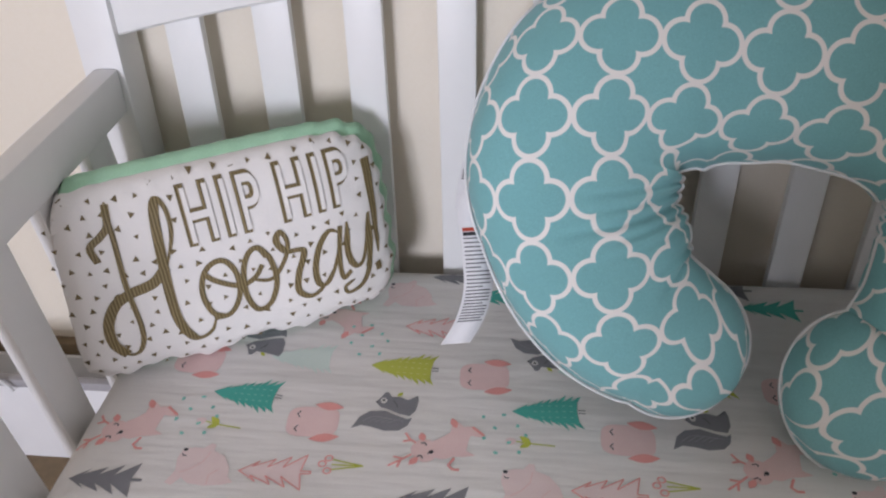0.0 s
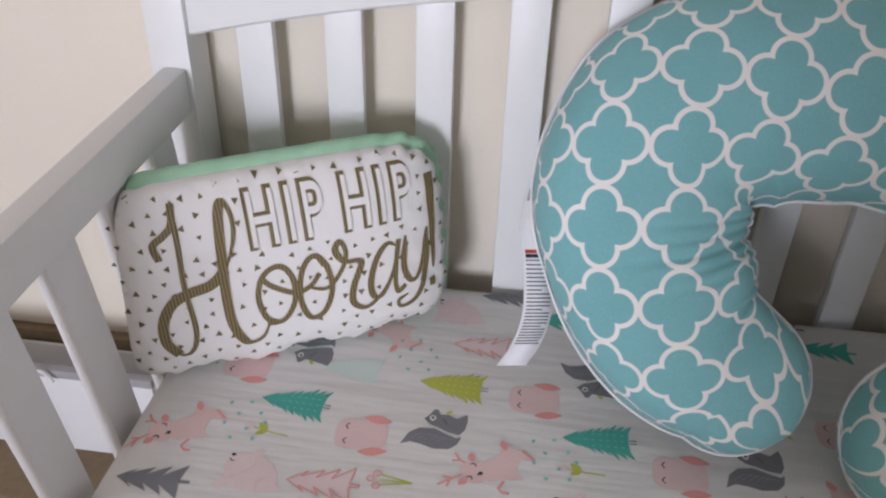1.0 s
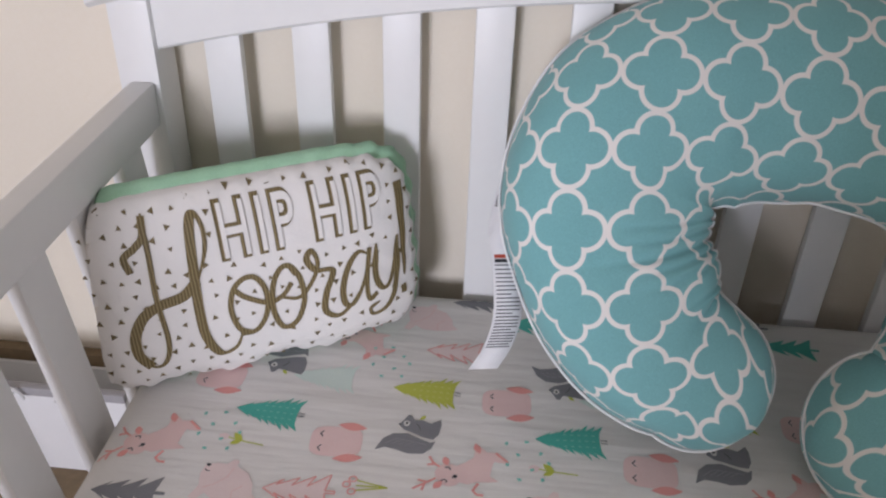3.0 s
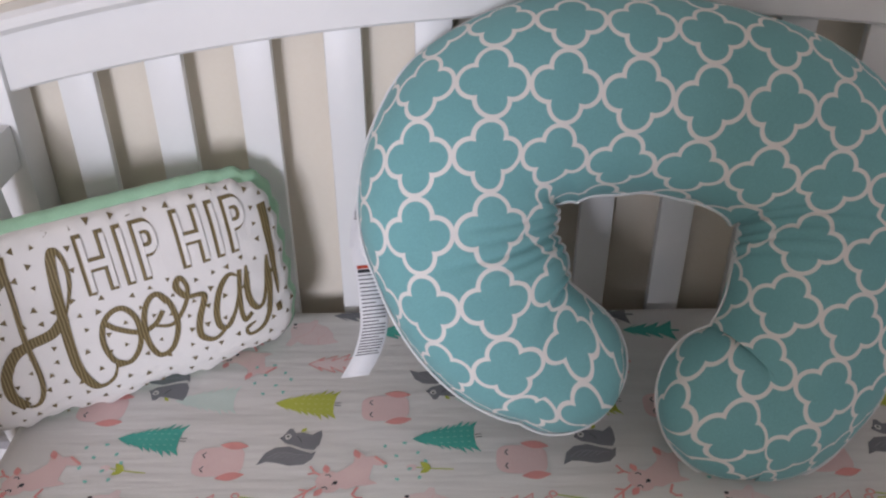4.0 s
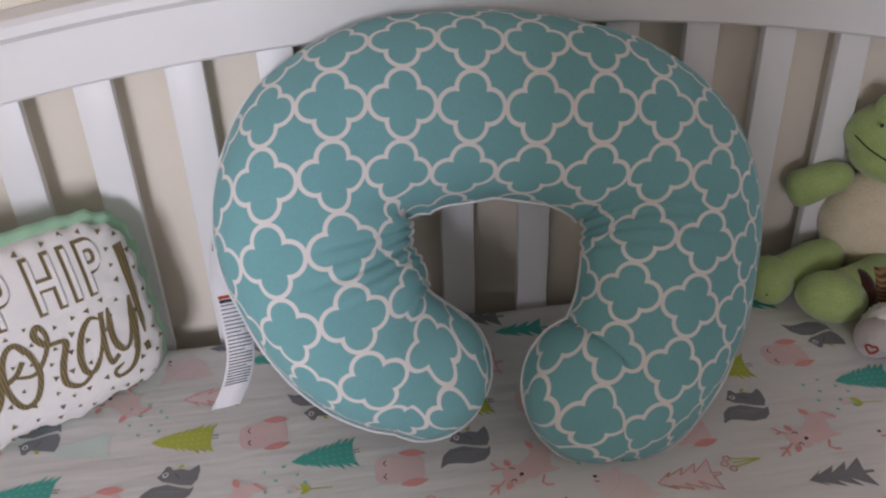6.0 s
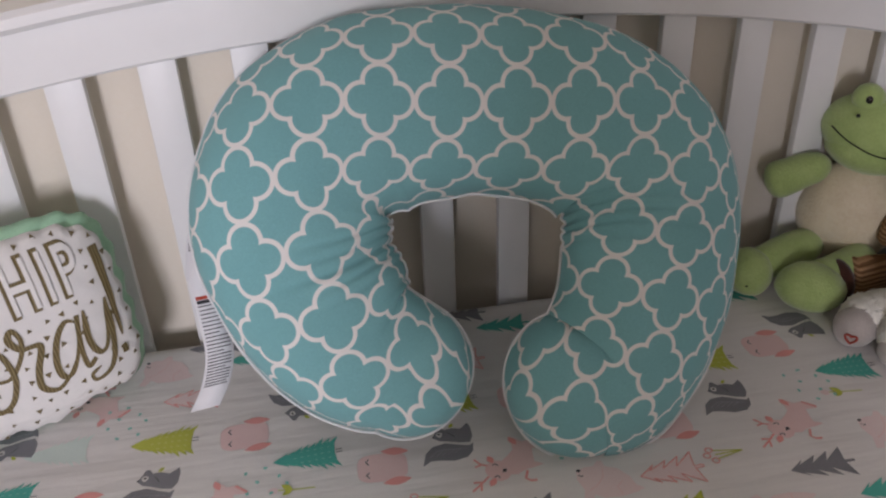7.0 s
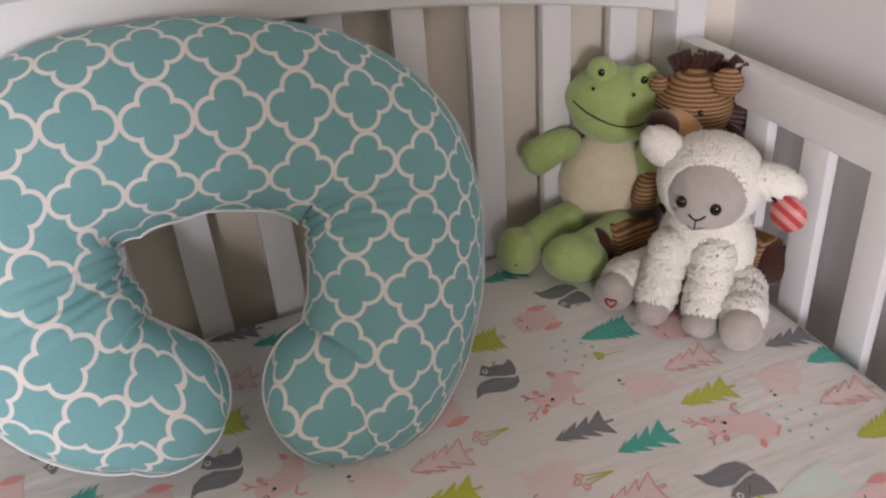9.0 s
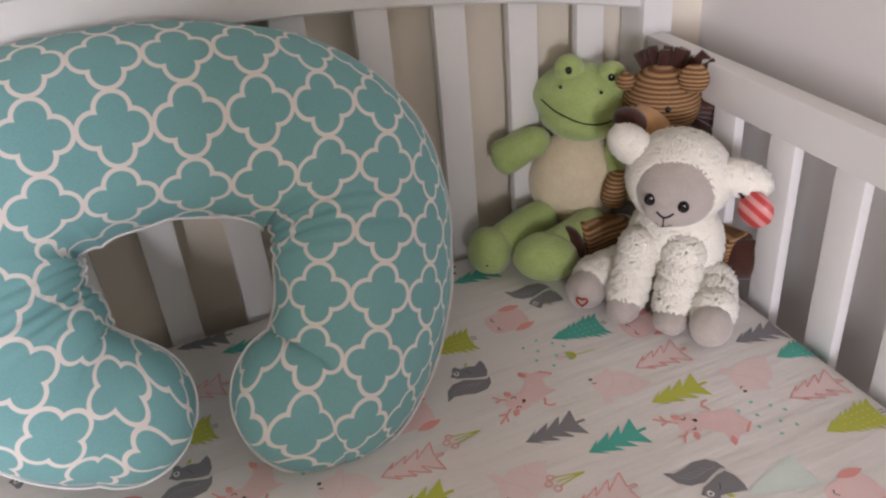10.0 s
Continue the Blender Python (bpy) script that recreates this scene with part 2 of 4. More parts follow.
mattress = sharp(part("mattress", box(-0.652, 0.652, -0.696, -0.007, 0.4155, 0.53, 0.02, 3), MATTRESS, None, "white crib mattress under a printed sheet", True, "mattress"), 60)
fitted_sheet = part("fitted_sheet", sheet_mesh(), SHEET, None, "white cotton crib sheet printed with pastel woodland motifs", True, "bed sheet")


# ---- the nursing pillow ----
def frame_of(origin, along, up):
    x = Vector(along).normalized()
    z = Vector(up)
    z = (z - x * x.dot(z)).normalized()
    y = z.cross(x)
    m = Matrix((x, y, z)).transposed().to_4x4()
    return Matrix.Translation(origin) @ m


PILLOW = frame_of((0.0130, -0.2845, 0.5631), (0.996, -0.0496, 0), (0.0502, 0.5766, 0.8170))   # x along, y back, z up its face
SPINE = [(-0.090, 0.0885), (-0.1407, 0.1208), (-0.1777, 0.186), (-0.1902, 0.2543), (-0.1638, 0.3136), (-0.1037, 0.3558), (-0.0013, 0.3659),
         (0.1028, 0.3419), (0.1712, 0.2907), (0.1828, 0.2154), (0.1631, 0.1301), (0.1236, 0.0671), (0.0846, 0.0546)]
HALF_WIDTHS = [0.0672, 0.0955, 0.111, 0.0993, 0.1007, 0.0891, 0.0753]     # evenly spaced along the spine


def catmull(pts, n):
    P = [Vector(p) for p in pts]
    P = [2 * P[0] - P[1]] + P + [2 * P[-1] - P[-2]]
    out = []
    for i in range(n + 1):
        t = i / n * (len(P) - 3)
        k = min(int(t), len(P) - 4)
        t -= k
        a, b, c, d = P[k:k + 4]
        out.append(0.5 * (2 * b + (c - a) * t + (2 * a - 5 * b + 4 * c - d) * t * t + (3 * b - a - 3 * c + d) * t ** 3))
    return out


def pillow_rings():
    """Stations along the spine: centre, tangent, half width, half depth; round ends added."""
    c = catmull(SPINE, 340)
    widths = catmull([(x, 0) for x in HALF_WIDTHS], 340)
    out = []
    for i, p in enumerate(c):
        tan = (c[min(i + 1, 340)] - c[max(i - 1, 0)]).normalized()
        s = i / 340
        w = widths[i][0]
        out.append((p, tan, w, w * 0.83, s))
    ends = []
    for (p, tan, w, d, at), sgn in ((out[0], -1), (out[-1], 1)):
        e = []
        for j in range(1, 25):
            a = j / 24.6 * math.pi / 2
            e.append((p + tan * sgn * w * math.sin(a), tan, w * math.cos(a), d * math.cos(a) ** 0.8, at))
        ends.append(e)
    return ends[0][::-1] + out + ends[1]


# folds across the tube near the inner bends: place along the spine, depth, width, how far they reach out
CREASES = [(0.168, 0.006, 0.020, -0.1), (0.134, 0.0030, 0.0045, 0.2), (0.150, 0.0040, 0.0040, 0.1), (0.167, 0.0045, 0.0045, 0.45), (0.185, 0.0040, 0.0040, 0.15), (0.203, 0.0030, 0.0045, 0.2),
           (0.735, 0.006, 0.020, -0.1), (0.716, 0.0030, 0.0040, 0.0), (0.728, 0.0046, 0.0038, 0.6), (0.742, 0.0045, 0.0042, 0.25), (0.757, 0.0042, 0.0040, 0.65), (0.775, 0.0028, 0.0045, 0.1),
           (0.06, 0.0030, 0.006, -0.2), (0.10, 0.0025, 0.006, -0.2)]


def pillow_point(st, phi, lift=0.0):
    """phi: 0 faces the room, 90 degrees is the outer seam. Local x, y (back), z."""
    p, tan, w, d, at = st
    nrm = Vector((-tan[1], tan[0]))          # to the outside of the C
    sx, cz = math.sin(phi), math.cos(phi)
    rough = 0.0035 * noise.noise(Vector((p[0] * 16, p[1] * 16, phi * 1.5)))
    inside = -sx
    for s0, deep, wide, reach in CREASES:
        g = math.exp(-((at - s0 - 0.004 * math.sin(3 * phi)) / wide) ** 2)
        if g > 0.01:
            rough -= deep * g * min(1.0, max(0.0, (inside + reach) / 0.5))
    seam = 0.0022 * math.exp(-(cz / 0.16) ** 2)
    off = (w + rough + seam + lift) * sx
    dep = (d + rough + lift) * math.copysign(abs(cz) ** 0.88, cz)
    if sx < 0:            # the inner bend is drawn in by the filling
        off *= 1 - 0.17 * math.exp(-((at - 0.31) / 0.075) ** 2)
    q = p + nrm * off
    return Vector((q[0], -dep, q[1])), p + nrm * (w * phi * 0.80)


# how the cover's repeats are drawn over the stuffing: two terms in the spread-out place, the rest in the place along (to the fifth) and across (to the second)
DRAPE_U = (2.663, -0.506, 4.147, 0.139, 0.215, 0.881, 1.002, 0.721, 0.163, 0.179, -0.004, 0.719, 0.065, -0.428, -0.311, -0.531, -0.188, -0.627, -0.434, -0.57)
DRAPE_V = (0.415, 2.731, -1.761, 0.352, -0.016, -0.583, -0.289, 0.167, -0.239, 0.084, -0.446, 0.037, 0.259, -0.108, -0.547, -0.514, 0.034, 0.468, -0.06, -0.054)


def build_pillow():
    st = pillow_rings()
    m = 56
    bm = bmesh.new()
    uvl = bm.loops.layers.uv.new("UVMap")
    rings, uvs = [], []
    for s in st:
        r, u = [], []
        for k in range(m):
            phi = -math.pi + 2 * math.pi * k / m + math.pi / 2
            while phi > math.pi:
                phi -= 2 * math.pi
            pt, flat = pillow_point(s, phi)
            r.append(bm.verts.new(pt))
            u.append((phi, s))
        rings.append(r)
        uvs.append(u)

    def uv(s, phi):
        p, tan, w, d, at = s
        nrm = Vector((-tan[1], tan[0]))
        f = phi if abs(phi) <= math.pi / 2 else math.copysign(math.pi, phi) - phi
        q = p + nrm * (w * f * 0.82)
        a, b = q[0] * 5, (q[1] - 0.25) * 5
        g, o = at * 2 - 1, f / (math.pi / 2)
        terms = [a, b] + [g ** i * o ** j for i in range(6) for j in range(3)]
        return tuple(sum(c * t for c, t in zip(row, terms)) + 19.985 for row in (DRAPE_U, DRAPE_V))

    for i in range(len(st) - 1):
        for k in range(m):
            k2 = (k + 1) % m
            f = bm.faces.new((rings[i][k], rings[i][k2], rings[i + 1][k2], rings[i + 1][k]))
            mid = (uvs[i][k][0] + 1e-4)
            for lp, (a, b) in zip(f.loops, ((i, k), (i, k2), (i + 1, k2), (i + 1, k))):
                phi = uvs[a][b][0]
                if phi - mid > math.pi:
                    phi -= 2 * math.pi
                if mid - phi > math.pi:
                    phi += 2 * math.pi
                lp[uvl].uv = uv(st[a], phi)
    bm.faces.new(rings[0][::-1])
    bm.faces.new(rings[-1])
    return bm, st


def tube(path, r, sides=8, closed=False):
    bm = bmesh.new()
    n = len(path)
    rings = []
    for i, p in enumerate(path):
        a = path[(i - 1) % n] if closed or i else path[0]
        b = path[(i + 1) % n] if closed or i < n - 1 else path[-1]
        tan = (b - a).normalized()
        u = tan.orthogonal() if not rings else (u - tan * u.dot(tan)).normalized()
        u.normalize()
        v = tan.cross(u)
        rr = r(i / max(1, n - 1)) if callable(r) else r
        rings.append([bm.verts.new(p + u * rr * math.cos(2 * math.pi * k / sides) + v * rr * math.sin(2 * math.pi * k / sides)) for k in range(sides)])
    for i in range(n if closed else n - 1):
        a, b = rings[i], rings[(i + 1) % n]
        for k in range(sides):
            bm.faces.new((a[k], a[(k + 1) % sides], b[(k + 1) % sides], b[k]))
    if not closed:
        bm.faces.new(rings[0][::-1])
        bm.faces.new(rings[-1])
    return bm


nursing_pillow = thing("nursing_pillow", "C-shaped teal cotton nursing pillow with white quatrefoils and white piping", "nursing pillow")
nursing_pillow.matrix_world = PILLOW
pbm, stations = build_pillow()
part("cover", pbm, TEAL, nursing_pillow)
outer = [pillow_point(s, math.pi / 2, 0.002)[0] for s in stations]
inner = [pillow_point(s, -math.pi / 2, 0.001)[0] for s in stations]
for p, k in zip(outer, range(len(outer))):
    p.y += 0.0018 * math.sin(k * 0.31)
part("piping", tube(outer + inner[::-1], 0.0015, 8, True), PIPING, nursing_pillow, "white corded piping")


def ribbon(path, half, side, thick=0.0006):
    """A thin flat band along a path; half gives its half width along it."""
    bm = bmesh.new()
    n = len(path)
    top, low = [], []
    for i, p in enumerate(path):
        h = half(i / (n - 1)) if callable(half) else half
        s = side(i / (n - 1)) if callable(side) else side
        tan = (path[min(i + 1, n - 1)] - path[max(i - 1, 0)]).normalized()
        nr = tan.cross(s).normalized() * thick
        top.append((bm.verts.new(p - s * h + nr), bm.verts.new(p + s * h + nr)))
        low.append((bm.verts.new(p - s * h - nr), bm.verts.new(p + s * h - nr)))
    for i in range(n - 1):
        bm.faces.new((top[i][0], top[i][1], top[i + 1][1], top[i + 1][0]))
        bm.faces.new((low[i][0], low[i + 1][0], low[i + 1][1], low[i][1]))
        bm.faces.new((top[i][0], top[i + 1][0], low[i + 1][0], low[i][0]))
        bm.faces.new((top[i][1], low[i][1], low[i + 1][1], top[i + 1][1]))
    return bm


def label_path(pts):
    c = catmull(pts, 40)
    return [Vector(p) for p in c]


# care labels hanging from the pillow's seam; local x, y (back), z
for pts, wide, marks in (
    ([(-0.266, 0.014, 0.292), (-0.281, 0.012, 0.275), (-0.292, 0.010, 0.240), (-0.295, 0.006, 0.200)], 0.0115, (0.30, 0.75)),
    ([(-0.266, 0.006, 0.226), (-0.280, 0.004, 0.226), (-0.289, 0.002, 0.200), (-0.282, 0.000, 0.160), (-0.278, -0.001, 0.122), (-0.284, -0.003, 0.092), (-0.296, -0.006, 0.068)], 0.0145, (0.42, 0.84)),
):
    path = label_path([(x, y, z + 0.004) for x, y, z in pts])
    across = Vector((0.93, 0.30, 0.12)).normalized()
    tag = part("care_label", ribbon(path, wide, across), TAGCLOTH, nursing_pillow, "white satin care label with fine print")
    rows = 26
    for r in range(rows):
        t = marks[0] + (marks[1] - marks[0]) * r / (rows - 1)
        i = t * 40
        a, b = path[int(i)], path[min(int(i) + 1, 40)]
        c = a.lerp(b, i - int(i))
        tan = (b - a).normalized()
        nr = tan.cross(across).normalized()
        nr = nr if nr.y < 0 else -nr
        bm = bmesh.new()
        h, w0, w1 = (0.00055, -0.82, 0.82 - 0.7 * random.random() * (r % 5 == 4)) if r > 1 else (0.0018, -0.8, 0.75)
        bm.faces.new([bm.verts.new(c + across * wide * x + tan * y + nr * 0.0009) for x, y in ((w0, -h), (w1, -h), (w1, h), (w0, h))])
        part("print_line", bm, RED_INK if r == 0 else INK, tag, smooth=False)


# ---- the lettered cushion ----
CUSHION = frame_of((-0.5257, -0.1573, 0.5580), (0.8915, 0.4514, 0.0395), (-0.106, 0.1231, 0.9867))
UNCUSHION = CUSHION.inverted()
CU0, CU1, CV0, CV1, CD = -0.173, 0.180, 0.000, 0.209, 0.042


def stripe_gold():
    m, n, l, bs = shader("gold_hatched_print", 0.55, 0.4)
    c = coords(n)
    w = n.new("ShaderNodeTexWave")
    w.bands_direction = "X"
    w.inputs["Scale"].default_value, w.inputs["Distortion"].default_value = 95.0, 1.5
    w.inputs["Detail"].default_value = 2.0
    l.new(c, w.inputs["Vector"])
    l.new(ramp_mix(n, l, w.outputs[0], (0.115, 0.085, 0.03), (0.27, 0.21, 0.10)), bs.inputs["Base Color"])
    f = noise_node(n, l, 900, 2, c)
    bumped(n, l, bs, f.outputs[0], 0.2, 0.001)
    return m


GOLD_STRIPE = stripe_gold()
GOLD = grained("gold_print", (0.15, 0.115, 0.05), (0.22, 0.17, 0.085), 0.55, 0.4, 60, 700, 0.2)


def cushion_edge(u, v):
    """0 at the cushion's middle, 1 at its seam (a rounded rectangle)."""
    a = abs((u - (CU0 + CU1) / 2) / ((CU1 - CU0) / 2))
    b = abs((v - (CV0 + CV1) / 2) / ((CV1 - CV0) / 2))
    return (a ** 6 + b ** 6) ** (1 / 6)


def cushion_front(u, v, lift=0.0):
    e = min(1.0, cushion_edge(u, v))
    bulge = 0.012 + (CD - 0.012) * (1 - e ** 3.4) ** 0.7
    bulge += 0.0022 * noise.noise(Vector((u * 20, v * 20, 2.0))) * (1 - e ** 4)
    bulge += 0.0018 * math.sin(u * 120 + v * 160) * max(0.0, (u - 0.11) / 0.06) * (1 - e ** 6)
    return Vector((u, -bulge - lift, v))


def build_cushion(grow, depth, back):
    """A soft panel eased from a square grid into the rounded outline; with back it is a closed body."""
    bm = bmesh.new()
    n = 60
    sheets = []
    for side in ((-1, 1) if back else (-1,)):
        rows = []
        for j in range(n + 1):
            row = []
            for i in range(n + 1):
                a, b = i / n * 2 - 1, j / n * 2 - 1
                k = max(abs(a), abs(b))
                s = (abs(a) ** 6 + abs(b) ** 6) ** (1 / 6)
                f = k / s if s > 1e-6 else 1
                u = (CU0 + CU1) / 2 + a * f * ((CU1 - CU0) / 2)
                v = (CV0 + CV1) / 2 + b * f * ((CV1 - CV0) / 2)
                p = cushion_front(u, v)
                if back:
                    e = min(1.0, cushion_edge(u, v))
                    p.y = side * depth * (1 - e ** 3.0) ** 0.6 + 0.010
                    p.x = (CU0 + CU1) / 2 + (u - (CU0 + CU1) / 2) * (1 + grow / 0.178)
                    p.z = (CV0 + CV1) / 2 + (v - (CV0 + CV1) / 2) * (1 + grow / 0.104)
                w = 0.0021 * math.sin(u * 230 + 1) * math.sin(v * 190 + 1) * k ** 8
                p.x += w
                p.z += w + 0.0045 * math.sin(u * 62 + 0.6) * max(0.0, 1 - (v - CV0) / 0.03) ** 1.5
                g = CUSHION @ p
                g.x, g.z = max(g.x, -0.6640), max(g.z, SHEET_Z + 0.002)
                row.append(bm.verts.new(UNCUSHION @ g))
            rows.append(row)
        for a, b in zip(rows, rows[1:]):
            for i in range(n):
                bm.faces.new((a[i], a[i + 1], b[i + 1], b[i]))
    if not back:
        rim = [e for e in bm.edges if e.is_boundary]
        for v in bmesh.ops.extrude_edge_only(bm, edges=rim)["geom"]:
            if isinstance(v, bmesh.types.BMVert):
                v.co.y = 0.006
    bmesh.ops.remove_doubles(bm, verts=bm.verts, dist=0.0004)
    return bm


cushion = thing("cushion", "white canvas cushion with gold lettering and mint green back", "cushion")
cushion.matrix_world = CUSHION
front_panel = part("front_panel", build_cushion(0, 0, False), CANVAS, cushion, "white canvas front with small gold triangles")
part("back_panel", build_cushion(0.010, 0.029, True), MINT, cushion, "mint green cotton back and sides")


def on_cushion(bm, lift):
    for v in bm.verts:
        v.co = cushion_front(v.co.x * 0.982 + 0.035, v.co.y * 1.005 + 0.005, lift)
    return bm


def stroke(points, width):
    """A pen stroke as a flat band of changing width through the given points."""
    n = 14 * len(points)
    c = catmull(points, n)
    bm = bmesh.new()
    prev = None
    for i, p in enumerate(c):
        tan = (c[min(i + 1, n)] - c[max(i - 1, 0)]).normalized()
        nr = Vector((-tan.y, tan.x))
        t = i / n
        h = 0.8 * (width(t, tan) if callable(width) else width)
        row = [bm.verts.new((*(p + nr * h * k), 0)) for k in (-1, -0.33, 0.33, 1)]
        if prev:
            for k in range(3):
                bm.faces.new((prev[k], prev[k + 1], row[k + 1], row[k]))
        prev = row
    return bm


def pen(thin, thick):
    """Thick where the pen comes down, thin where it goes up or across."""
    def w(t, tan):
        return (thin + (thick - thin) * max(0.0, -tan.y) ** 1.2) * (0.35 + 0.65 * min(1.0, 9 * t, 9 * (1 - t)))
    return w


SCRIPT = [
    ([(-0.152, 0.136), (-0.155, 0.152), (-0.143, 0.161), (-0.134, 0.170), (-0.131, 0.189)], 0.0045),
    ([(-0.131, 0.191), (-0.132, 0.150), (-0.134, 0.105), (-0.132, 0.055), (-0.139, 0.032), (-0.151, 0.028), (-0.161, 0.043)], pen(0.002, 0.0034)),
    ([(-0.153, 0.029), (-0.163, 0.045), (-0.162, 0.067), (-0.150, 0.087), (-0.132, 0.097), (-0.108, 0.103), (-0.092, 0.116)], 0.0068),
    ([(-0.092, 0.113), (-0.079, 0.146), (-0.077, 0.170), (-0.083, 0.184), (-0.089, 0.172), (-0.093, 0.132), (-0.096, 0.083), (-0.094, 0.051),
      (-0.083, 0.027), (-0.066, 0.031), (-0.056, 0.052)], pen(0.0028, 0.0062)),
    ([(-0.060, 0.046), (-0.042, 0.047), (-0.029, 0.066), (-0.027, 0.091), (-0.036, 0.107), (-0.049, 0.107), (-0.060, 0.096), (-0.065, 0.076),
      (-0.060, 0.054), (-0.050, 0.046)], 0.0036),
    ([(-0.058, 0.097), (-0.048, 0.087), (-0.026, 0.076), (-0.010, 0.080), (0.001, 0.092)], 0.0034),
    ([(0.007, 0.100), (0.000, 0.112), (-0.010, 0.109), (-0.019, 0.092), (-0.022, 0.064), (-0.014, 0.042), (0.001, 0.046), (0.012, 0.070),
      (0.010, 0.096), (0.002, 0.111)], 0.0037),
    ([(-0.016, 0.080), (0.007, 0.073), (0.024, 0.090), (0.031, 0.109), (0.026, 0.123), (0.020, 0.114), (0.028, 0.100), (0.046, 0.095),
      (0.036, 0.070), (0.033, 0.050), (0.046, 0.040), (0.062, 0.049), (0.076, 0.066)], pen(0.0030, 0.0046)),
    ([(0.088, 0.103), (0.077, 0.108), (0.064, 0.095), (0.055, 0.071), (0.056, 0.052), (0.067, 0.051), (0.082, 0.078), (0.090, 0.110)], pen(0.0026, 0.0045)),
    ([(0.090, 0.110), (0.083, 0.071), (0.084, 0.050), (0.094, 0.055)], 0.0034),
    ([(0.098, 0.112), (0.094, 0.075), (0.102, 0.058), (0.114, 0.070), (0.124, 0.114)], pen(0.0028, 0.0045)),
    ([(0.125, 0.114), (0.120, 0.069), (0.108, 0.037), (0.088, 0.029), (0.084, 0.038), (0.096, 0.043)], pen(0.0026, 0.0042)),
    ([(0.132, 0.172), (0.132, 0.120), (0.130, 0.063)], lambda t, tan: 0.0058 * (1 - t) ** 0.6 + 0.0012),
    ([(0.1265, 0.0525), (0.1275, 0.0475), (0.1270, 0.0425)], 0.0045),
]
for pts, w in SCRIPT:
    part("script_stroke", on_cushion(stroke(pts, w), 0.0012), GOLD_STRIPE, front_panel, "gold hatched script lettering")


def lettering(text, u0, u1, v0, v1, offset, lift, material, du=0.0, dv=0.0):
    """A word in the built-in font, squeezed into a box on the cushion's front."""
    cu = bpy.data.curves.new("lettering", "FONT")
    cu.body, cu.offset = text, offset
    cu.space_character = 1.25
    tmp = new("tmp", cu)
    bpy.context.view_layer.update()
    me = tmp.to_mesh()
    bm = bmesh.new()
    bm.from_mesh(me)
    tmp.to_mesh_clear()
    bpy.data.objects.remove(tmp)
    xs, ys = [v.co.x for v in bm.verts], [v.co.y for v in bm.verts]
    o = offset
    ax0, ax1, ay0, ay1 = min(xs) + o, max(xs) - o, min(ys) + o, max(ys) - o
    for v in bm.verts:
        v.co.x = u0 + (v.co.x - ax0) / (ax1 - ax0) * (u1 - u0) + du
        v.co.y = v0 + (v.co.y - ay0) / (ay1 - ay0) * (v1 - v0) + dv
    bmesh.ops.triangulate(bm, faces=bm.faces[:])
    for _ in range(4):
        long_edges = [e for e in bm.edges if e.calc_length() > 0.005]
        if not long_edges:
            break
        bmesh.ops.subdivide_edges(bm, edges=long_edges, cuts=1)
        bmesh.ops.triangulate(bm, faces=bm.faces[:])
    return part("lettering", on_cushion(bm, lift), material, front_panel, "gold outlined block capitals")


for u0, u1 in ((-0.062, 0.013), (0.035, 0.108)):
    lettering("HIP", u0, u1, 0.134, 0.188, 0.048, 0.0011, GOLD)
    lettering("HIP", u0, u1, 0.134, 0.188, 0.032, 0.0016, GOLD_STRIPE)
    lettering("HIP", u0, u1, 0.134, 0.188, 0.004, 0.0021, CANVAS, 0.0020, 0.0)

rng = random.Random(4)
tri = bmesh.new()
spots = []
tries = 0
while len(spots) < 150 and tries < 9000:
    tries += 1
    u, v = rng.uniform(-0.195, 0.153), rng.uniform(0.004, 0.206)
    if cushion_edge(u * 0.94 + 0.035, v * 0.985 + 0.0065) > 0.96 or any((u - a) ** 2 + (v - b) ** 2 < 0.0155 ** 2 for a, b in spots):
        continue
    if (-0.07 < u < 0.116 and 0.127 < v < 0.195):
        continue
    if any(min((u - p[0]) ** 2 + (v - p[1]) ** 2 for p in pts) < 0.0095 ** 2 for pts, w in SCRIPT):
        continue
    spots.append((u, v))
    a0, r = rng.uniform(0, 6.3), rng.uniform(0.0028, 0.0042)
    tri.faces.new([tri.verts.new((u + r * math.cos(a0 + k * 2.09), v + r * math.sin(a0 + k * 2.09), 0)) for k in range(3)])
tagged(part("triangle_print", on_cushion(tri, 0.0010), GOLD, front_panel, "tiny gold printed triangles"), kind="stuff")


# ---- the sheet's print: flat shapes of ink on the cotton ----
def ink(name, c, k=1.12):
    return cloth(name, c, tuple(min(0.9, x * k) for x in c), 1100, wrinkle=11.0, strength=0.25)


TEAL_INK, LIME_INK, GREY_INK = ink("teal_print", (0.085, 0.44, 0.36)), ink("lime_print", (0.52, 0.56, 0.09)), ink("grey_print", (0.235, 0.235, 0.25))
PINK_INK, CORAL_INK, MINT_INK = ink("pink_print", (0.82, 0.60, 0.58)), ink("coral_print", (0.80, 0.36, 0.33)), ink("pale_mint_print", (0.68, 0.78, 0.72))
DARK_INK, PALE_INK = ink("dark_print", (0.06, 0.06, 0.065)), ink("pale_pink_print", (0.83, 0.67, 0.655))
LIGHT_TEAL = ink("light_teal_print", (0.25, 0.60, 0.52))
LIGHT_LIME = ink("light_lime_print", (0.66, 0.68, 0.25))
LIGHT_GREY = ink("light_grey_print", (0.36, 0.36, 0.38))


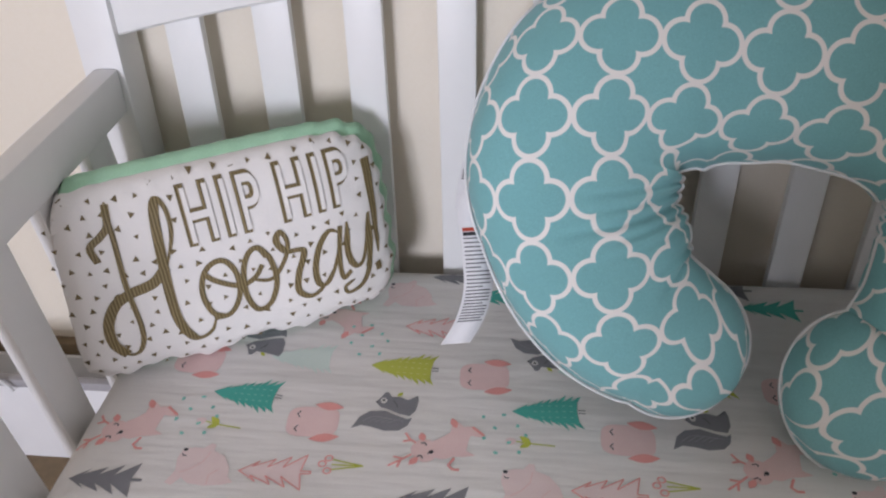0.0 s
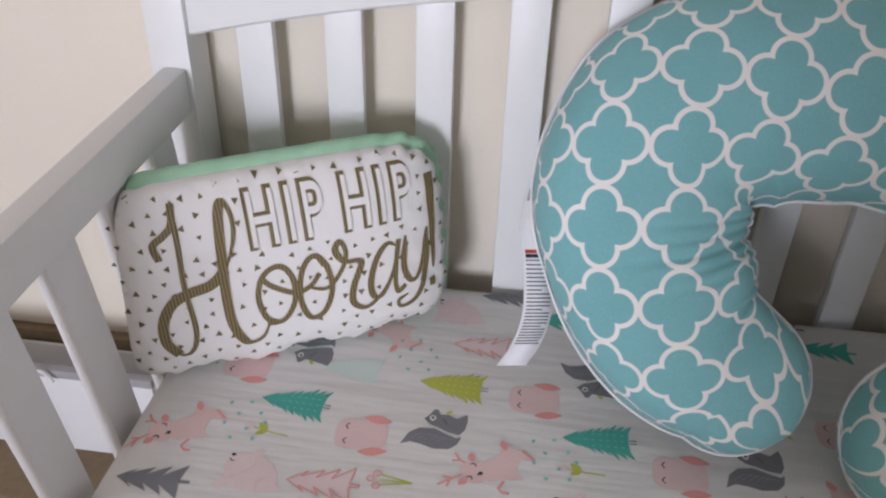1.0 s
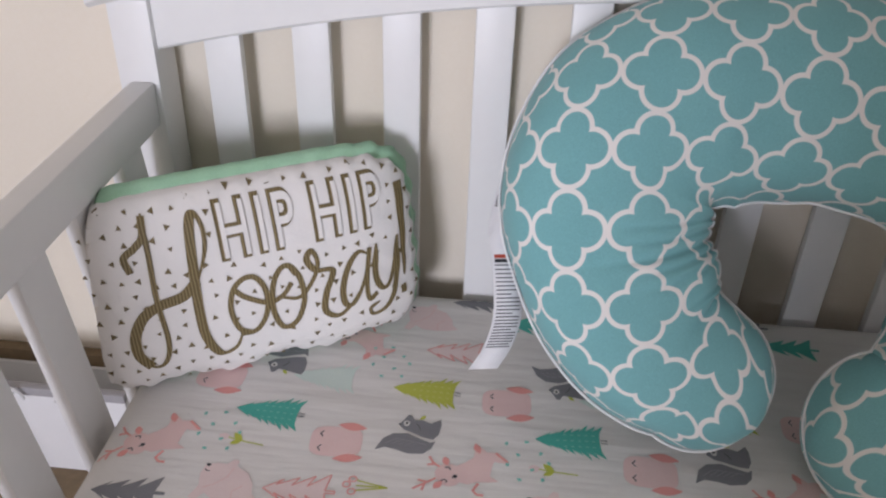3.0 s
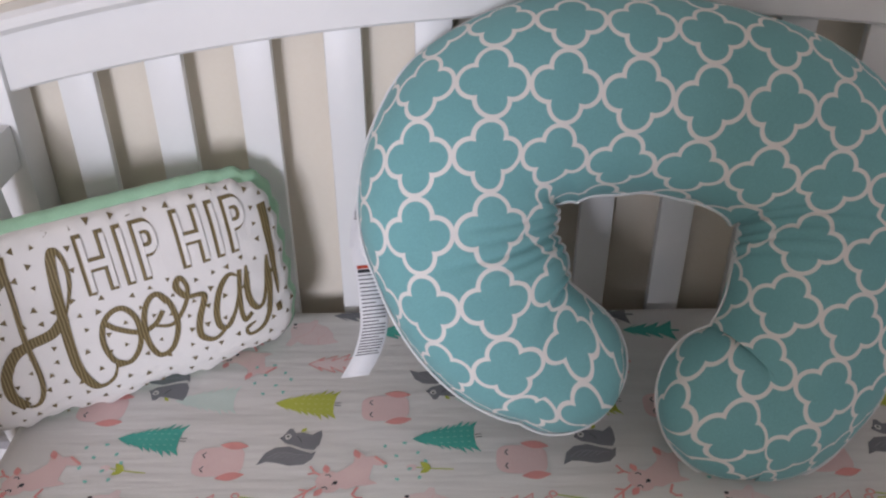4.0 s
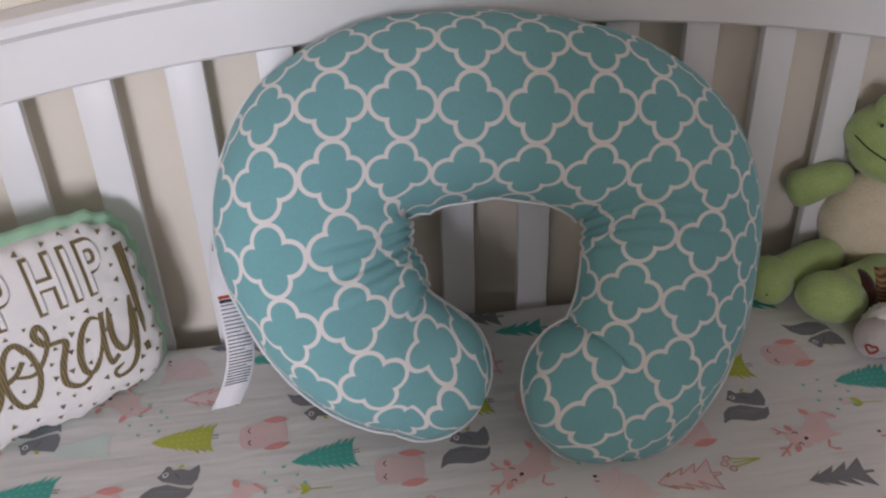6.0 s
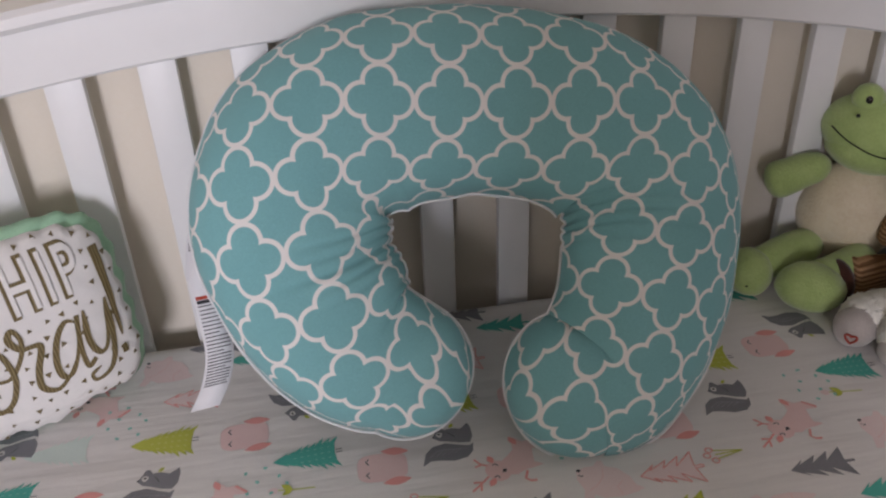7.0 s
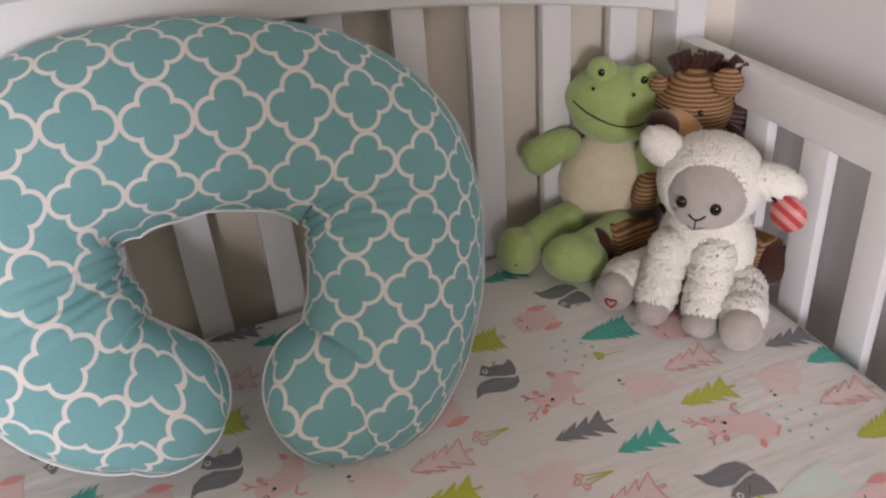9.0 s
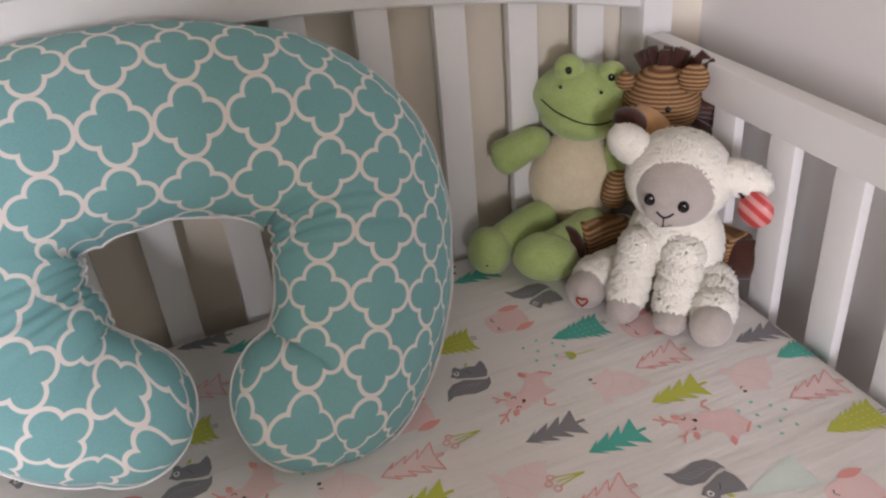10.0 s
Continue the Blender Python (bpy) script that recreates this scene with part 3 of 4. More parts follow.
def blob(cx, cy, rx, ry, turn=0.0, n=20, wob=0.06, seed=0):
    out = []
    for k in range(n):
        a = 2 * math.pi * k / n
        r = 1 + wob * math.sin(3 * a + seed) + wob * 0.6 * math.sin(5 * a + seed * 2)
        x, y = rx * r * math.cos(a), ry * r * math.sin(a)
        out.append((cx + x * math.cos(turn) - y * math.sin(turn), cy + x * math.sin(turn) + y * math.cos(turn)))
    return out


def leaf(cx, cy, length, half, turn):
    pts = [(length * (t - 0.5), half * math.sin(math.pi * t)) for t in (0, 0.12, 0.3, 0.5, 0.7, 0.88, 1)]
    pts += [(x, -y) for x, y in pts[-2:0:-1]]
    return [(cx + x * math.cos(turn) - y * math.sin(turn), cy + x * math.sin(turn) + y * math.cos(turn)) for x, y in pts]


def line(pts, half):
    up, dn = [], []
    for i, p in enumerate(pts):
        a, b = Vector(pts[max(i - 1, 0)]), Vector(pts[min(i + 1, len(pts) - 1)])
        t = (b - a).normalized()
        up.append((p[0] - t.y * half, p[1] + t.x * half))
        dn.append((p[0] + t.y * half, p[1] - t.x * half))
    return up + dn[::-1]


def fringe_tree(L, W, teeth=10):
    """A tree lying on its side, its tip to the left, with a frayed outline."""
    up = [(-L / 2, 0)]
    for i in range(teeth):
        t = (i + 1) / teeth
        w = W * min(1.0, 1.12 * t ** 0.62)
        up += [(-L / 2 + L * (t + 0.035), w * (1.0 + 0.08 * math.sin(i * 2.3))), (-L / 2 + L * (t - 0.01), w * 0.66)]
    up[-1] = (L / 2 - 0.002, W * 0.55)
    return up + [(L / 2 - 0.003, 0)] + [(x, -y) for x, y in up[:0:-1]]


def spike_tree(L, W, tiers=4):
    up = [(-L / 2, 0)]
    body = 0.86
    for i in range(tiers):
        t = (i + 1) / tiers * body
        w = W * (0.45 + 0.55 * (i + 1) / tiers)
        up += [(-L / 2 + L * (t + 0.05), w), (-L / 2 + L * (t - 0.04), W * 0.26)]
    up[-1] = (-L / 2 + L * body, 0.0018)
    up.append((L / 2, 0.0016))
    return up + [(x, -y) for x, y in up[:0:-1]]


def motif(kind, flip=1):
    """Lists of (material, outline) for one printed shape, along x and away from the room."""
    f = flip
    if kind == "teal_fringe" or kind == "lime_fringe" or kind == "mint_fringe":
        a, b = {"teal_fringe": (TEAL_INK, LIGHT_TEAL), "lime_fringe": (LIME_INK, LIGHT_LIME), "mint_fringe": (MINT_INK, MINT_INK)}[kind]
        out = [(a, fringe_tree(0.068, 0.0235, 9))]
        if kind != "mint_fringe":
            for i in range(3, 9):
                for j in range(-2, 3):
                    y = j * 0.0078
                    if abs(y) < 0.023 * (i / 9):
                        out.append((b, line([(-0.034 + i * 0.0072, y), (-0.031 + i * 0.0072, y * 1.05)], 0.0006)))
            out += [(DARK_INK, line([(0.032, s * 0.002), (0.039, s * 0.002)], 0.0005)) for s in (-1, 1)]
        return out
    if kind in ("grey_spike", "teal_spike", "lime_spike"):
        return [({"grey_spike": GREY_INK, "teal_spike": TEAL_INK, "lime_spike": LIME_INK}[kind], spike_tree(0.070, 0.020))]
    if kind == "outline_tree":
        s = spike_tree(0.068, 0.021, 4)
        return [(PALE_INK, [(x * 0.97, y * 0.95) for x, y in s])] + [(CORAL_INK, line(s[k:k + 2] if k + 1 < len(s) else [s[-1], s[0]], 0.0006)) for k in range(len(s))]
    if kind == "ball":          # a rounded body with two leaf-shaped ears
        out = [(PINK_INK, [(math.copysign(abs(math.cos(a)) ** 0.55, math.cos(a)) * 0.026, math.copysign(abs(math.sin(a)) ** 0.55, math.sin(a)) * 0.020) for a in [2 * math.pi * k / 28 for k in range(28)]])]
        out += [(CORAL_INK, leaf(0.014, s * 0.021, 0.030, 0.0055, -0.12 * s)) for s in (-1, 1)]
        out += [(DARK_INK, line([(-0.017 + 0.003 * abs(k) * 0.5, s * 0.0095 + k * 0.002) for k in (-2, -1, 0, 1, 2)], 0.0006)) for s in (-1, 1)]
        return out
    if kind == "bushy":         # a small body beside a broad curled tail
        tail = [(-0.032, -0.028), (-0.026, -0.010), (-0.016, -0.001), (0.000, 0.001), (0.014, -0.005), (0.026, -0.009), (0.031, -0.006), (0.028, -0.018), (0.020, -0.026), (0.004, -0.028), (-0.010, -0.024), (-0.022, -0.0225)]
        body = [(-0.013, 0.013), (-0.009, 0.020), (-0.005, 0.029), (-0.001, 0.029), (0.003, 0.0225), (0.012, 0.0235), (0.022, 0.020), (0.032, 0.028), (0.034, 0.020), (0.033, 0.005), (0.028, -0.004),
                (0.016, -0.002), (0.004, 0.003), (-0.006, 0.006)]
        out = [(GREY_INK, [(x, y * f) for x, y in tail]), (GREY_INK, [(x, y * f) for x, y in body]), (SHEET, [(x, y * f) for x, y in blob(-0.0045, 0.016, 0.0036, 0.0042)]),
               (DARK_INK, [(x, y * f) for x, y in blob(-0.0045, 0.0165, 0.0016, 0.0018)]), (DARK_INK, [(x, y * f) for x, y in blob(-0.012, 0.0135, 0.0012, 0.0012)]),
               (DARK_INK, [(x, y * f) for x, y in line([(0.006, 0.017), (0.010, 0.013), (0.012, 0.008)], 0.0004)])]
        out += [(LIGHT_GREY, [(x, y * f) for x, y in line([(-0.022 + k * 0.007, -0.017), (-0.012 + k * 0.007, -0.009 - 0.0006 * k), (-0.002 + k * 0.006, -0.008 - 0.0014 * k)], 0.00035)]) for k in range(5)]
        out.append((LIME_INK, [(x, y * f) for x, y in leaf(0.012, 0.027, 0.009, 0.0022, 0.8)]))
        return out
    if kind == "stag":          # a leaping body with branching horns
        body = [(-0.006, 0.003), (0.005, 0.011), (0.013, 0.019), (0.014, 0.032), (0.021, 0.035), (0.027, 0.029), (0.036, 0.030), (0.045, 0.021), (0.051, 0.015), (0.042, 0.0155), (0.036, 0.016), (0.034, 0.006),
                (0.033, -0.006), (0.043, -0.012), (0.030, -0.015), (0.020, -0.016), (0.009, -0.021), (-0.002, -0.019)]
        out = [(PINK_INK, body), (PINK_INK, blob(-0.012, -0.010, 0.0145, 0.0165, 0.3, 20, 0.03)), (CORAL_INK, leaf(0.016, 0.033, 0.016, 0.0042, 2.0)),
               (CORAL_INK, leaf(-0.017, 0.009, 0.013, 0.0042, 1.9)), (CORAL_INK, leaf(-0.022, -0.026, 0.014, 0.0042, 0.9))]
        out += [(CORAL_INK, line(p, 0.0015)) for p in ([(0.037, 0.029), (0.044, 0.023), (0.051, 0.017)], [(0.021, -0.018), (0.016, -0.029), (0.021, -0.034), (0.028, -0.034)])]
        out += [(CORAL_INK, line(p, 0.0012)) for p in ([(-0.023, 0.000), (-0.030, 0.004), (-0.036, 0.013)], [(-0.029, 0.003), (-0.037, 0.001)], [(-0.025, -0.017), (-0.036, -0.026), (-0.048, -0.035)],
                                                       [(-0.034, -0.024), (-0.044, -0.022)], [(-0.036, -0.026), (-0.038, -0.036)])]
        out += [(DARK_INK, blob(-0.0045, -0.012, 0.0024, 0.0026)), (DARK_INK, line([(-0.0045, -0.012), (-0.007, -0.013), (-0.0075, -0.0155)], 0.0006)),
                (DARK_INK, line([(-0.017, -0.001), (-0.013, 0.0005), (-0.011, -0.002), (-0.0115, -0.0035)], 0.0007)),
                (DARK_INK, line([(-0.019, -0.020), (-0.015, -0.018), (-0.013, -0.020), (-0.0135, -0.022)], 0.0007))]
        return [(m, [(x, y * f) for x, y in p]) for m, p in out]
    if kind == "lump":          # a rounded pale pink body
        body = [(-0.029, 0.009), (-0.027, 0.021), (-0.016, 0.025), (-0.007, 0.025), (-0.001, 0.032), (0.004, 0.031), (0.005, 0.023), (0.018, 0.017), (0.027, 0.004), (0.030, -0.008), (0.037, -0.014), (0.027, -0.018),
                (0.011, -0.021), (-0.007, -0.020), (-0.016, -0.014), (-0.022, -0.024), (-0.030, -0.022), (-0.025, -0.006)]
        out = [(PALE_INK, body), (DARK_INK, blob(-0.0245, 0.021, 0.0024, 0.0020)), (DARK_INK, line([(-0.026, 0.0155), (-0.024, 0.013), (-0.021, 0.0135)], 0.0006)),
               (PINK_INK, line([(0.002, 0.021), (-0.001, 0.008), (-0.010, -0.002), (-0.020, -0.008)], 0.0007)), (PINK_INK, line([(0.012, -0.019), (0.010, -0.008), (0.018, 0.000)], 0.0007))]
        return [(m, [(x, y * f) for x, y in p]) for m, p in out]
    if kind == "sprig":
        return [(LIME_INK, line([(-0.014, 0.002), (0.004, -0.001), (0.024, -0.003)], 0.0007)), (LIME_INK, leaf(-0.004, 0.004, 0.014, 0.0035, -0.7)), (LIME_INK, leaf(-0.004, -0.003, 0.013, 0.003, 0.5)),
                (PALE_INK, blob(-0.018, 0.002, 0.005, 0.0045))]
    if kind == "berries":
        out = [(LIME_INK, line([(-0.008, y), (0.022, 0.0)], 0.0007)) for y in (0.006, 0.0, -0.006)]
        for x, y in ((-0.012, 0.007), (-0.017, 0.0), (-0.011, -0.008)):
            ring = blob(x, y, 0.0036, 0.0034, 0, 12, 0)
            out += [(CORAL_INK, line([ring[k], ring[(k + 1) % 12]], 0.0007)) for k in range(12)]
        return out
    dots = [(-0.020, 0.022), (0.000, 0.026), (-0.008, 0.008), (0.014, 0.012), (-0.018, -0.006), (0.006, -0.010), (-0.006, -0.024), (0.016, -0.022), (0.022, 0.000)]
    return [(LIGHT_TEAL, blob(x, y, 0.0026, 0.0019, x * 90, 6, 0.1)) for x, y in dots]


def print_motif(kind, x, y, flip=1, turn=0.0):
    x, y = x + 0.009, y + 0.022 * x
    by = {}
    grow = {"stag": 0.88, "bushy": 0.92, "lump": 0.95}.get(kind, 1.0)
    for layer, (m, pts) in enumerate(motif(kind, flip)):
        pts = [(a * grow, b * grow) for a, b in pts]
        by.setdefault(m.name, (m, []))[1].append((layer, pts))
    mats = [m for m, _ in by.values()]
    bm = bmesh.new()
    for mi, (m, shapes) in enumerate(by.values()):
        for layer, pts in shapes:
            vs = [bm.verts.new((x + a * math.cos(turn) - b * math.sin(turn), y + a * math.sin(turn) + b * math.cos(turn), 0.0005 + 0.00005 * min(layer, 12))) for a, b in pts]
            fc = bm.faces.new(vs)
            fc.material_index = mi
    bmesh.ops.triangulate(bm, faces=bm.faces[:])
    if max(e.calc_length() for e in bm.edges) > 0.012:
        bmesh.ops.subdivide_edges(bm, edges=[e for e in bm.edges if e.calc_length() > 0.01], cuts=1)
    for v in bm.verts:
        v.co.z += soft_z(v.co.x, v.co.y)
    for fc in bm.faces:
        if fc.normal.z < 0:
            fc.normal_flip()
    me = bpy.data.meshes.new("printed_motif")
    bm.to_mesh(me)
    bm.free()
    for m in mats:
        me.materials.append(m)
    ob = new("printed_tree" if "tree" in kind or "fringe" in kind or "spike" in kind else "printed_motif", me)
    ob.parent = fitted_sheet


# kind, x, y, flip: one repeat of the print, which comes back every 0.309 m along the crib
REPEAT = [
    ("lump", -0.359, -0.058, 1), ("teal_spike", -0.250, -0.056, 1), ("grey_spike", -0.300, -0.020, 1), ("stag", -0.438, -0.104, -1), ("outline_tree", -0.322, -0.115, 1),
    ("bushy", -0.516, -0.144, -1), ("lime_fringe", -0.351, -0.182, 1), ("mint_fringe", -0.462, -0.172, 1), ("ball", -0.263, -0.192, 1), ("dots", -0.395, -0.140, 1),
    ("teal_fringe", -0.508, -0.230, 1), ("bushy", -0.360, -0.247, 1), ("ball", -0.430, -0.264, 1), ("stag", -0.613, -0.278, 1), ("sprig", -0.524, -0.272, 1),
    ("dots", -0.550, -0.262, 1), ("grey_spike", -0.608, -0.346, 1), ("lump", -0.522, -0.328, 1), ("outline_tree", -0.452, -0.329, 1), ("berries", -0.392, -0.318, 1),
]
for kind, x, y, flip in REPEAT:
    for k in range(-1, 4):
        px, py = x + 0.309 * k, y - 0.010 * k
        if -0.622 < px < 0.245 or (-0.622 < px < 0.622 and py > -0.13):
            print_motif(kind, px, py, flip, 0.05 * math.sin(k * 3 + x * 40))
FAR_END = [
    ("bushy", 0.411, -0.156, -1), ("bushy", 0.266, -0.258, 1), ("bushy", 0.408, -0.503, -1), ("ball", 0.358, -0.184, 1), ("ball", 0.497, -0.274, 1), ("teal_fringe", 0.423, -0.245, 1),
    ("lime_fringe", 0.272, -0.192, 1), ("grey_spike", 0.317, -0.376, 1), ("grey_spike", 0.605, -0.356, 1), ("lime_spike", 0.463, -0.391, 1), ("teal_spike", 0.366, -0.418, 1),
    ("lime_fringe", 0.590, -0.510, 1), ("stag", 0.313, -0.311, 1), ("stag", 0.455, -0.444, -1), ("outline_tree", 0.480, -0.335, 1), ("outline_tree", 0.593, -0.456, 1),
]
NEAR_EDGE = [
    ("outline_tree", 0.315, -0.475, 1), ("lump", 0.413, -0.348, 1), ("lump", 0.548, -0.404, -1), ("lump", 0.254, -0.420, -1), ("sprig", 0.398, -0.281, 1), ("berries", 0.292, -0.437, 1),
    ("mint_fringe", 0.470, -0.535, 1), ("dots", 0.372, -0.262, 1), ("dots", 0.520, -0.465, 1), ("stag", 0.575, -0.262, 1), ("teal_fringe", 0.626, -0.398, 1), ("lime_spike", 0.155, -0.397, 1),
    ("ball", 0.520, -0.580, 1), ("teal_fringe", 0.420, -0.600, 1), ("dots", 0.540, -0.220, 1), ("mint_fringe", 0.560, -0.170, 1),
]
for kind, x, y, flip in FAR_END + NEAR_EDGE:
    print_motif(kind, x, y, flip, 0.05 * math.sin(x * 40))
for kind, x, y, flip in FAR_END + NEAR_EDGE:
    for k in (-1, -2, -3):
        px, py = x + 0.309 * k, y + 0.004 * k
        if -0.62 < px < 0.12 and py < -0.37:
            print_motif(kind, px, py, flip)


# ---- soft toys in the corner ----
FROG = plush("green_plush", (0.37, 0.49, 0.17), (0.43, 0.55, 0.21), 300, 0.5)
BELLY = plush("beige_pile", (0.72, 0.61, 0.42), (0.80, 0.70, 0.51), 260, 0.6)
WOOL = plush("cream_wool_pile", (0.95, 0.92, 0.81), (0.97, 0.945, 0.85), 700, 0.15)
GREY_PLUSH = plush("grey_velour", (0.47, 0.42, 0.385), (0.54, 0.49, 0.45), 600, 0.4)
BROWN = plush("chocolate_felt", (0.05, 0.018, 0.012), (0.075, 0.028, 0.018), 400, 0.4)
TAN = plush("tan_velour", (0.50, 0.27, 0.11), (0.56, 0.32, 0.14), 500, 0.4)
BLACK, _n, _l, _b = shader("black_bead", 0.15, 0.6)
_b.inputs["Base Color"].default_value = (0.01, 0.008, 0.008, 1)
THREAD = cloth("black_thread", (0.015, 0.013, 0.012), (0.02, 0.018, 0.017), 1500)
HEART = cloth("red_stitching", (0.38, 0.05, 0.03), (0.45, 0.08, 0.05), 1500)


def corduroy():
    m, n, l, bs = shader("brown_corduroy", 0.95, 0.1)
    c = coords(n)
    w = n.new("ShaderNodeTexWave")
    w.bands_direction = "Z"
    w.inputs["Scale"].default_value, w.inputs["Distortion"].default_value = 58.0, 0.5
    l.new(c, w.inputs["Vector"])
    base = ramp_mix(n, l, w.outputs[0], (0.20, 0.105, 0.05), (0.46, 0.28, 0.145))
    f = noise_node(n, l, 600, 3, c)
    l.new(mixed(n, l, "OVERLAY", 0.3, base, f.outputs[0]), bs.inputs["Base Color"])
    bumped(n, l, bs, calc(n, l, "MULTIPLY_ADD", w.outputs[0], 2.0, f.outputs[0]), 0.6, 0.002)
    return m


CORD = corduroy()


def striped_tag():
    m, n, l, bs = shader("red_striped_card", 0.4, 0.4)
    w = n.new("ShaderNodeTexWave")
    w.bands_direction = "DIAGONAL"
    w.inputs["Scale"].default_value = 34.0
    l.new(coords(n), w.inputs["Vector"])
    l.new(ramp_mix(n, l, w.outputs[0], (0.60, 0.07, 0.07), (0.78, 0.36, 0.34)), bs.inputs["Base Color"])
    return m


CARD = striped_tag()


class Soft:
    """A soft toy sewn from stuffed, rounded pieces; x to the right in view, y back, z up."""

    def __init__(self, mats):
        self.mats, self.pieces, self.bm, self.lie = mats, [], None, {}

    def piece(self, name, under=None, label=""):
        """What follows goes into this part; under: the part that it sits on."""
        self.bm = bmesh.new()
        self.pieces.append((name, under, label, self.bm))

    def ball(self, mat, c, r, turn=(0, 0, 0), rough=0.0, fine=0.0, u=26, v=18, power=1.0):
        m = Matrix.LocRotScale(Vector(c), Euler([radians(a) for a in turn]), None)
        got = bmesh.ops.create_uvsphere(self.bm, u_segments=u, v_segments=v, radius=1)["verts"]
        fs = set()
        for w in got:
            d = w.co.copy()
            q = Vector((d.x * r[0], d.y * r[1], d.z * r[2]))
            k = 1 + rough * noise.noise(Vector(c) * 31 + d * 1.7) + fine * noise.noise(Vector(c) * 17 + d * 6.5)
            w.co = m @ (q * k)
            w.co.z = max(w.co.z, 0.0012)
            fs.update(w.link_faces)
        for f in fs:
            f.material_index = self.mats.index(mat)
        return m

    def limb(self, mat, pts, radii, rough=0.04, sides=18):
        n = 34
        c = catmull([Vector(p) for p in pts], n)
        rings = []
        u = None
        span = sum((b - a).length for a, b in zip(c, c[1:]))
        for i, p in enumerate(c):
            t = i / n
            tan = (c[min(i + 1, n)] - c[max(i - 1, 0)]).normalized()
            u = tan.orthogonal().normalized() if u is None else (u - tan * u.dot(tan)).normalized()
            w = tan.cross(u)
            k = t * (len(radii) - 1)
            a = int(min(k, len(radii) - 2))
            r = radii[a] + (radii[a + 1] - radii[a]) * (k - a)
            e0, e1 = min(0.45, radii[0] / span), min(0.45, radii[-1] / span)
            cap = math.sqrt(max(0.003, 1 - max(0.0, 1 - t / e0) ** 2)) * math.sqrt(max(0.003, 1 - max(0.0, 1 - (1 - t) / e1) ** 2))
            ring = []
            for s in range(sides):
                g = 2 * math.pi * s / sides
                rr = r * cap * (1 + rough * noise.noise(p * 40 + Vector((math.cos(g), math.sin(g), 0))))
                q = p + u * rr * math.cos(g) + w * rr * math.sin(g)
                q.z = max(q.z, 0.0012)
                ring.append(self.bm.verts.new(q))
            rings.append(ring)
        mi = self.mats.index(mat)
        for a, b in zip(rings, rings[1:]):
            for s in range(sides):
                self.bm.faces.new((a[s], a[(s + 1) % sides], b[(s + 1) % sides], b[s])).material_index = mi
        self.bm.faces.new(rings[0][::-1]).material_index = mi
        self.bm.faces.new(rings[-1]).material_index = mi

    def seam(self, mat, pts, r, n=24):
        c = catmull([Vector(p) for p in pts], n)
        t = tube(c, r, 6)
        me = bpy.data.meshes.new("tmp")
        t.to_mesh(me)
        t.free()
        k = len(self.bm.faces)
        self.bm.from_mesh(me)
        bpy.data.meshes.remove(me)
        self.bm.faces.ensure_lookup_table()
        for f in self.bm.faces[k:]:
            f.material_index = self.mats.index(mat)

    def pile(self, mat, c, r, count, length, rng, keep=None, turn=(0, 0, 0)):
        """Locks of wool standing from a rounded piece."""
        m = Matrix.LocRotScale(Vector(c), Euler([radians(a) for a in turn]), None)
        mi = self.mats.index(mat)
        for _ in range(count):
            z, a = rng.uniform(-1, 1), rng.uniform(0, 2 * math.pi)
            d = Vector((math.sqrt(1 - z * z) * math.cos(a), math.sqrt(1 - z * z) * math.sin(a), z))
            if keep and not keep(d):
                continue
            p = m @ Vector((d.x * r[0] * 0.97, d.y * r[1] * 0.97, d.z * r[2] * 0.97))
            if p.z < 0.006:
                continue
            nr = (m.to_3x3() @ Vector((d.x / r[0], d.y / r[1], d.z / r[2]))).normalized()
            side = nr.cross(Vector((rng.gauss(0, 1), rng.gauss(0, 1), rng.gauss(0, 1)))).normalized()
            bend = (nr + side * rng.uniform(0.3, 1.1) + Vector((0, 0, -0.25))).normalized()
            w = nr.cross(side).normalized()
            L = length * rng.uniform(0.6, 1.5)
            h = L * 0.55
            at = len(self.bm.verts)
            self.lie.setdefault(len(self.pieces), []).append((at, nr))
            base = [self.bm.verts.new(p + (side * math.cos(g) + w * math.sin(g)) * h) for g in (0, 2.09, 4.19)]
            mid = [self.bm.verts.new(p + nr * L * 0.55 + bend * L * 0.15 + (side * math.cos(g) + w * math.sin(g)) * h * 0.85) for g in (0.4, 2.5, 4.6)]
            tip = self.bm.verts.new(p + nr * L * 0.6 + bend * L * 0.6)
            for k in range(3):
                self.bm.faces.new((base[k], base[(k + 1) % 3], mid[(k + 1) % 3], mid[k])).material_index = mi
                self.bm.faces.new((mid[k], mid[(k + 1) % 3], tip)).material_index = mi

    def disc(self, mat, c, nrm, r, lift=0.0004, rx=1.0):
        nrm = Vector(nrm).normalized()
        u = Vector((0, 0, 1)).cross(nrm).normalized()
        w = nrm.cross(u)
        vs = [self.bm.verts.new(Vector(c) + nrm * lift + u * r * rx * math.cos(g) + w * r * math.sin(g)) for g in [2 * math.pi * k / 16 for k in range(16)]]
        back = [self.bm.verts.new(v.co - nrm * 0.0012) for v in vs]
        mi = self.mats.index(mat)
        self.bm.faces.new(vs).material_index = mi
        self.bm.faces.new(back[::-1]).material_index = mi
        for k in range(16):
            self.bm.faces.new((vs[k], back[k], back[(k + 1) % 16], vs[(k + 1) % 16])).material_index = mi

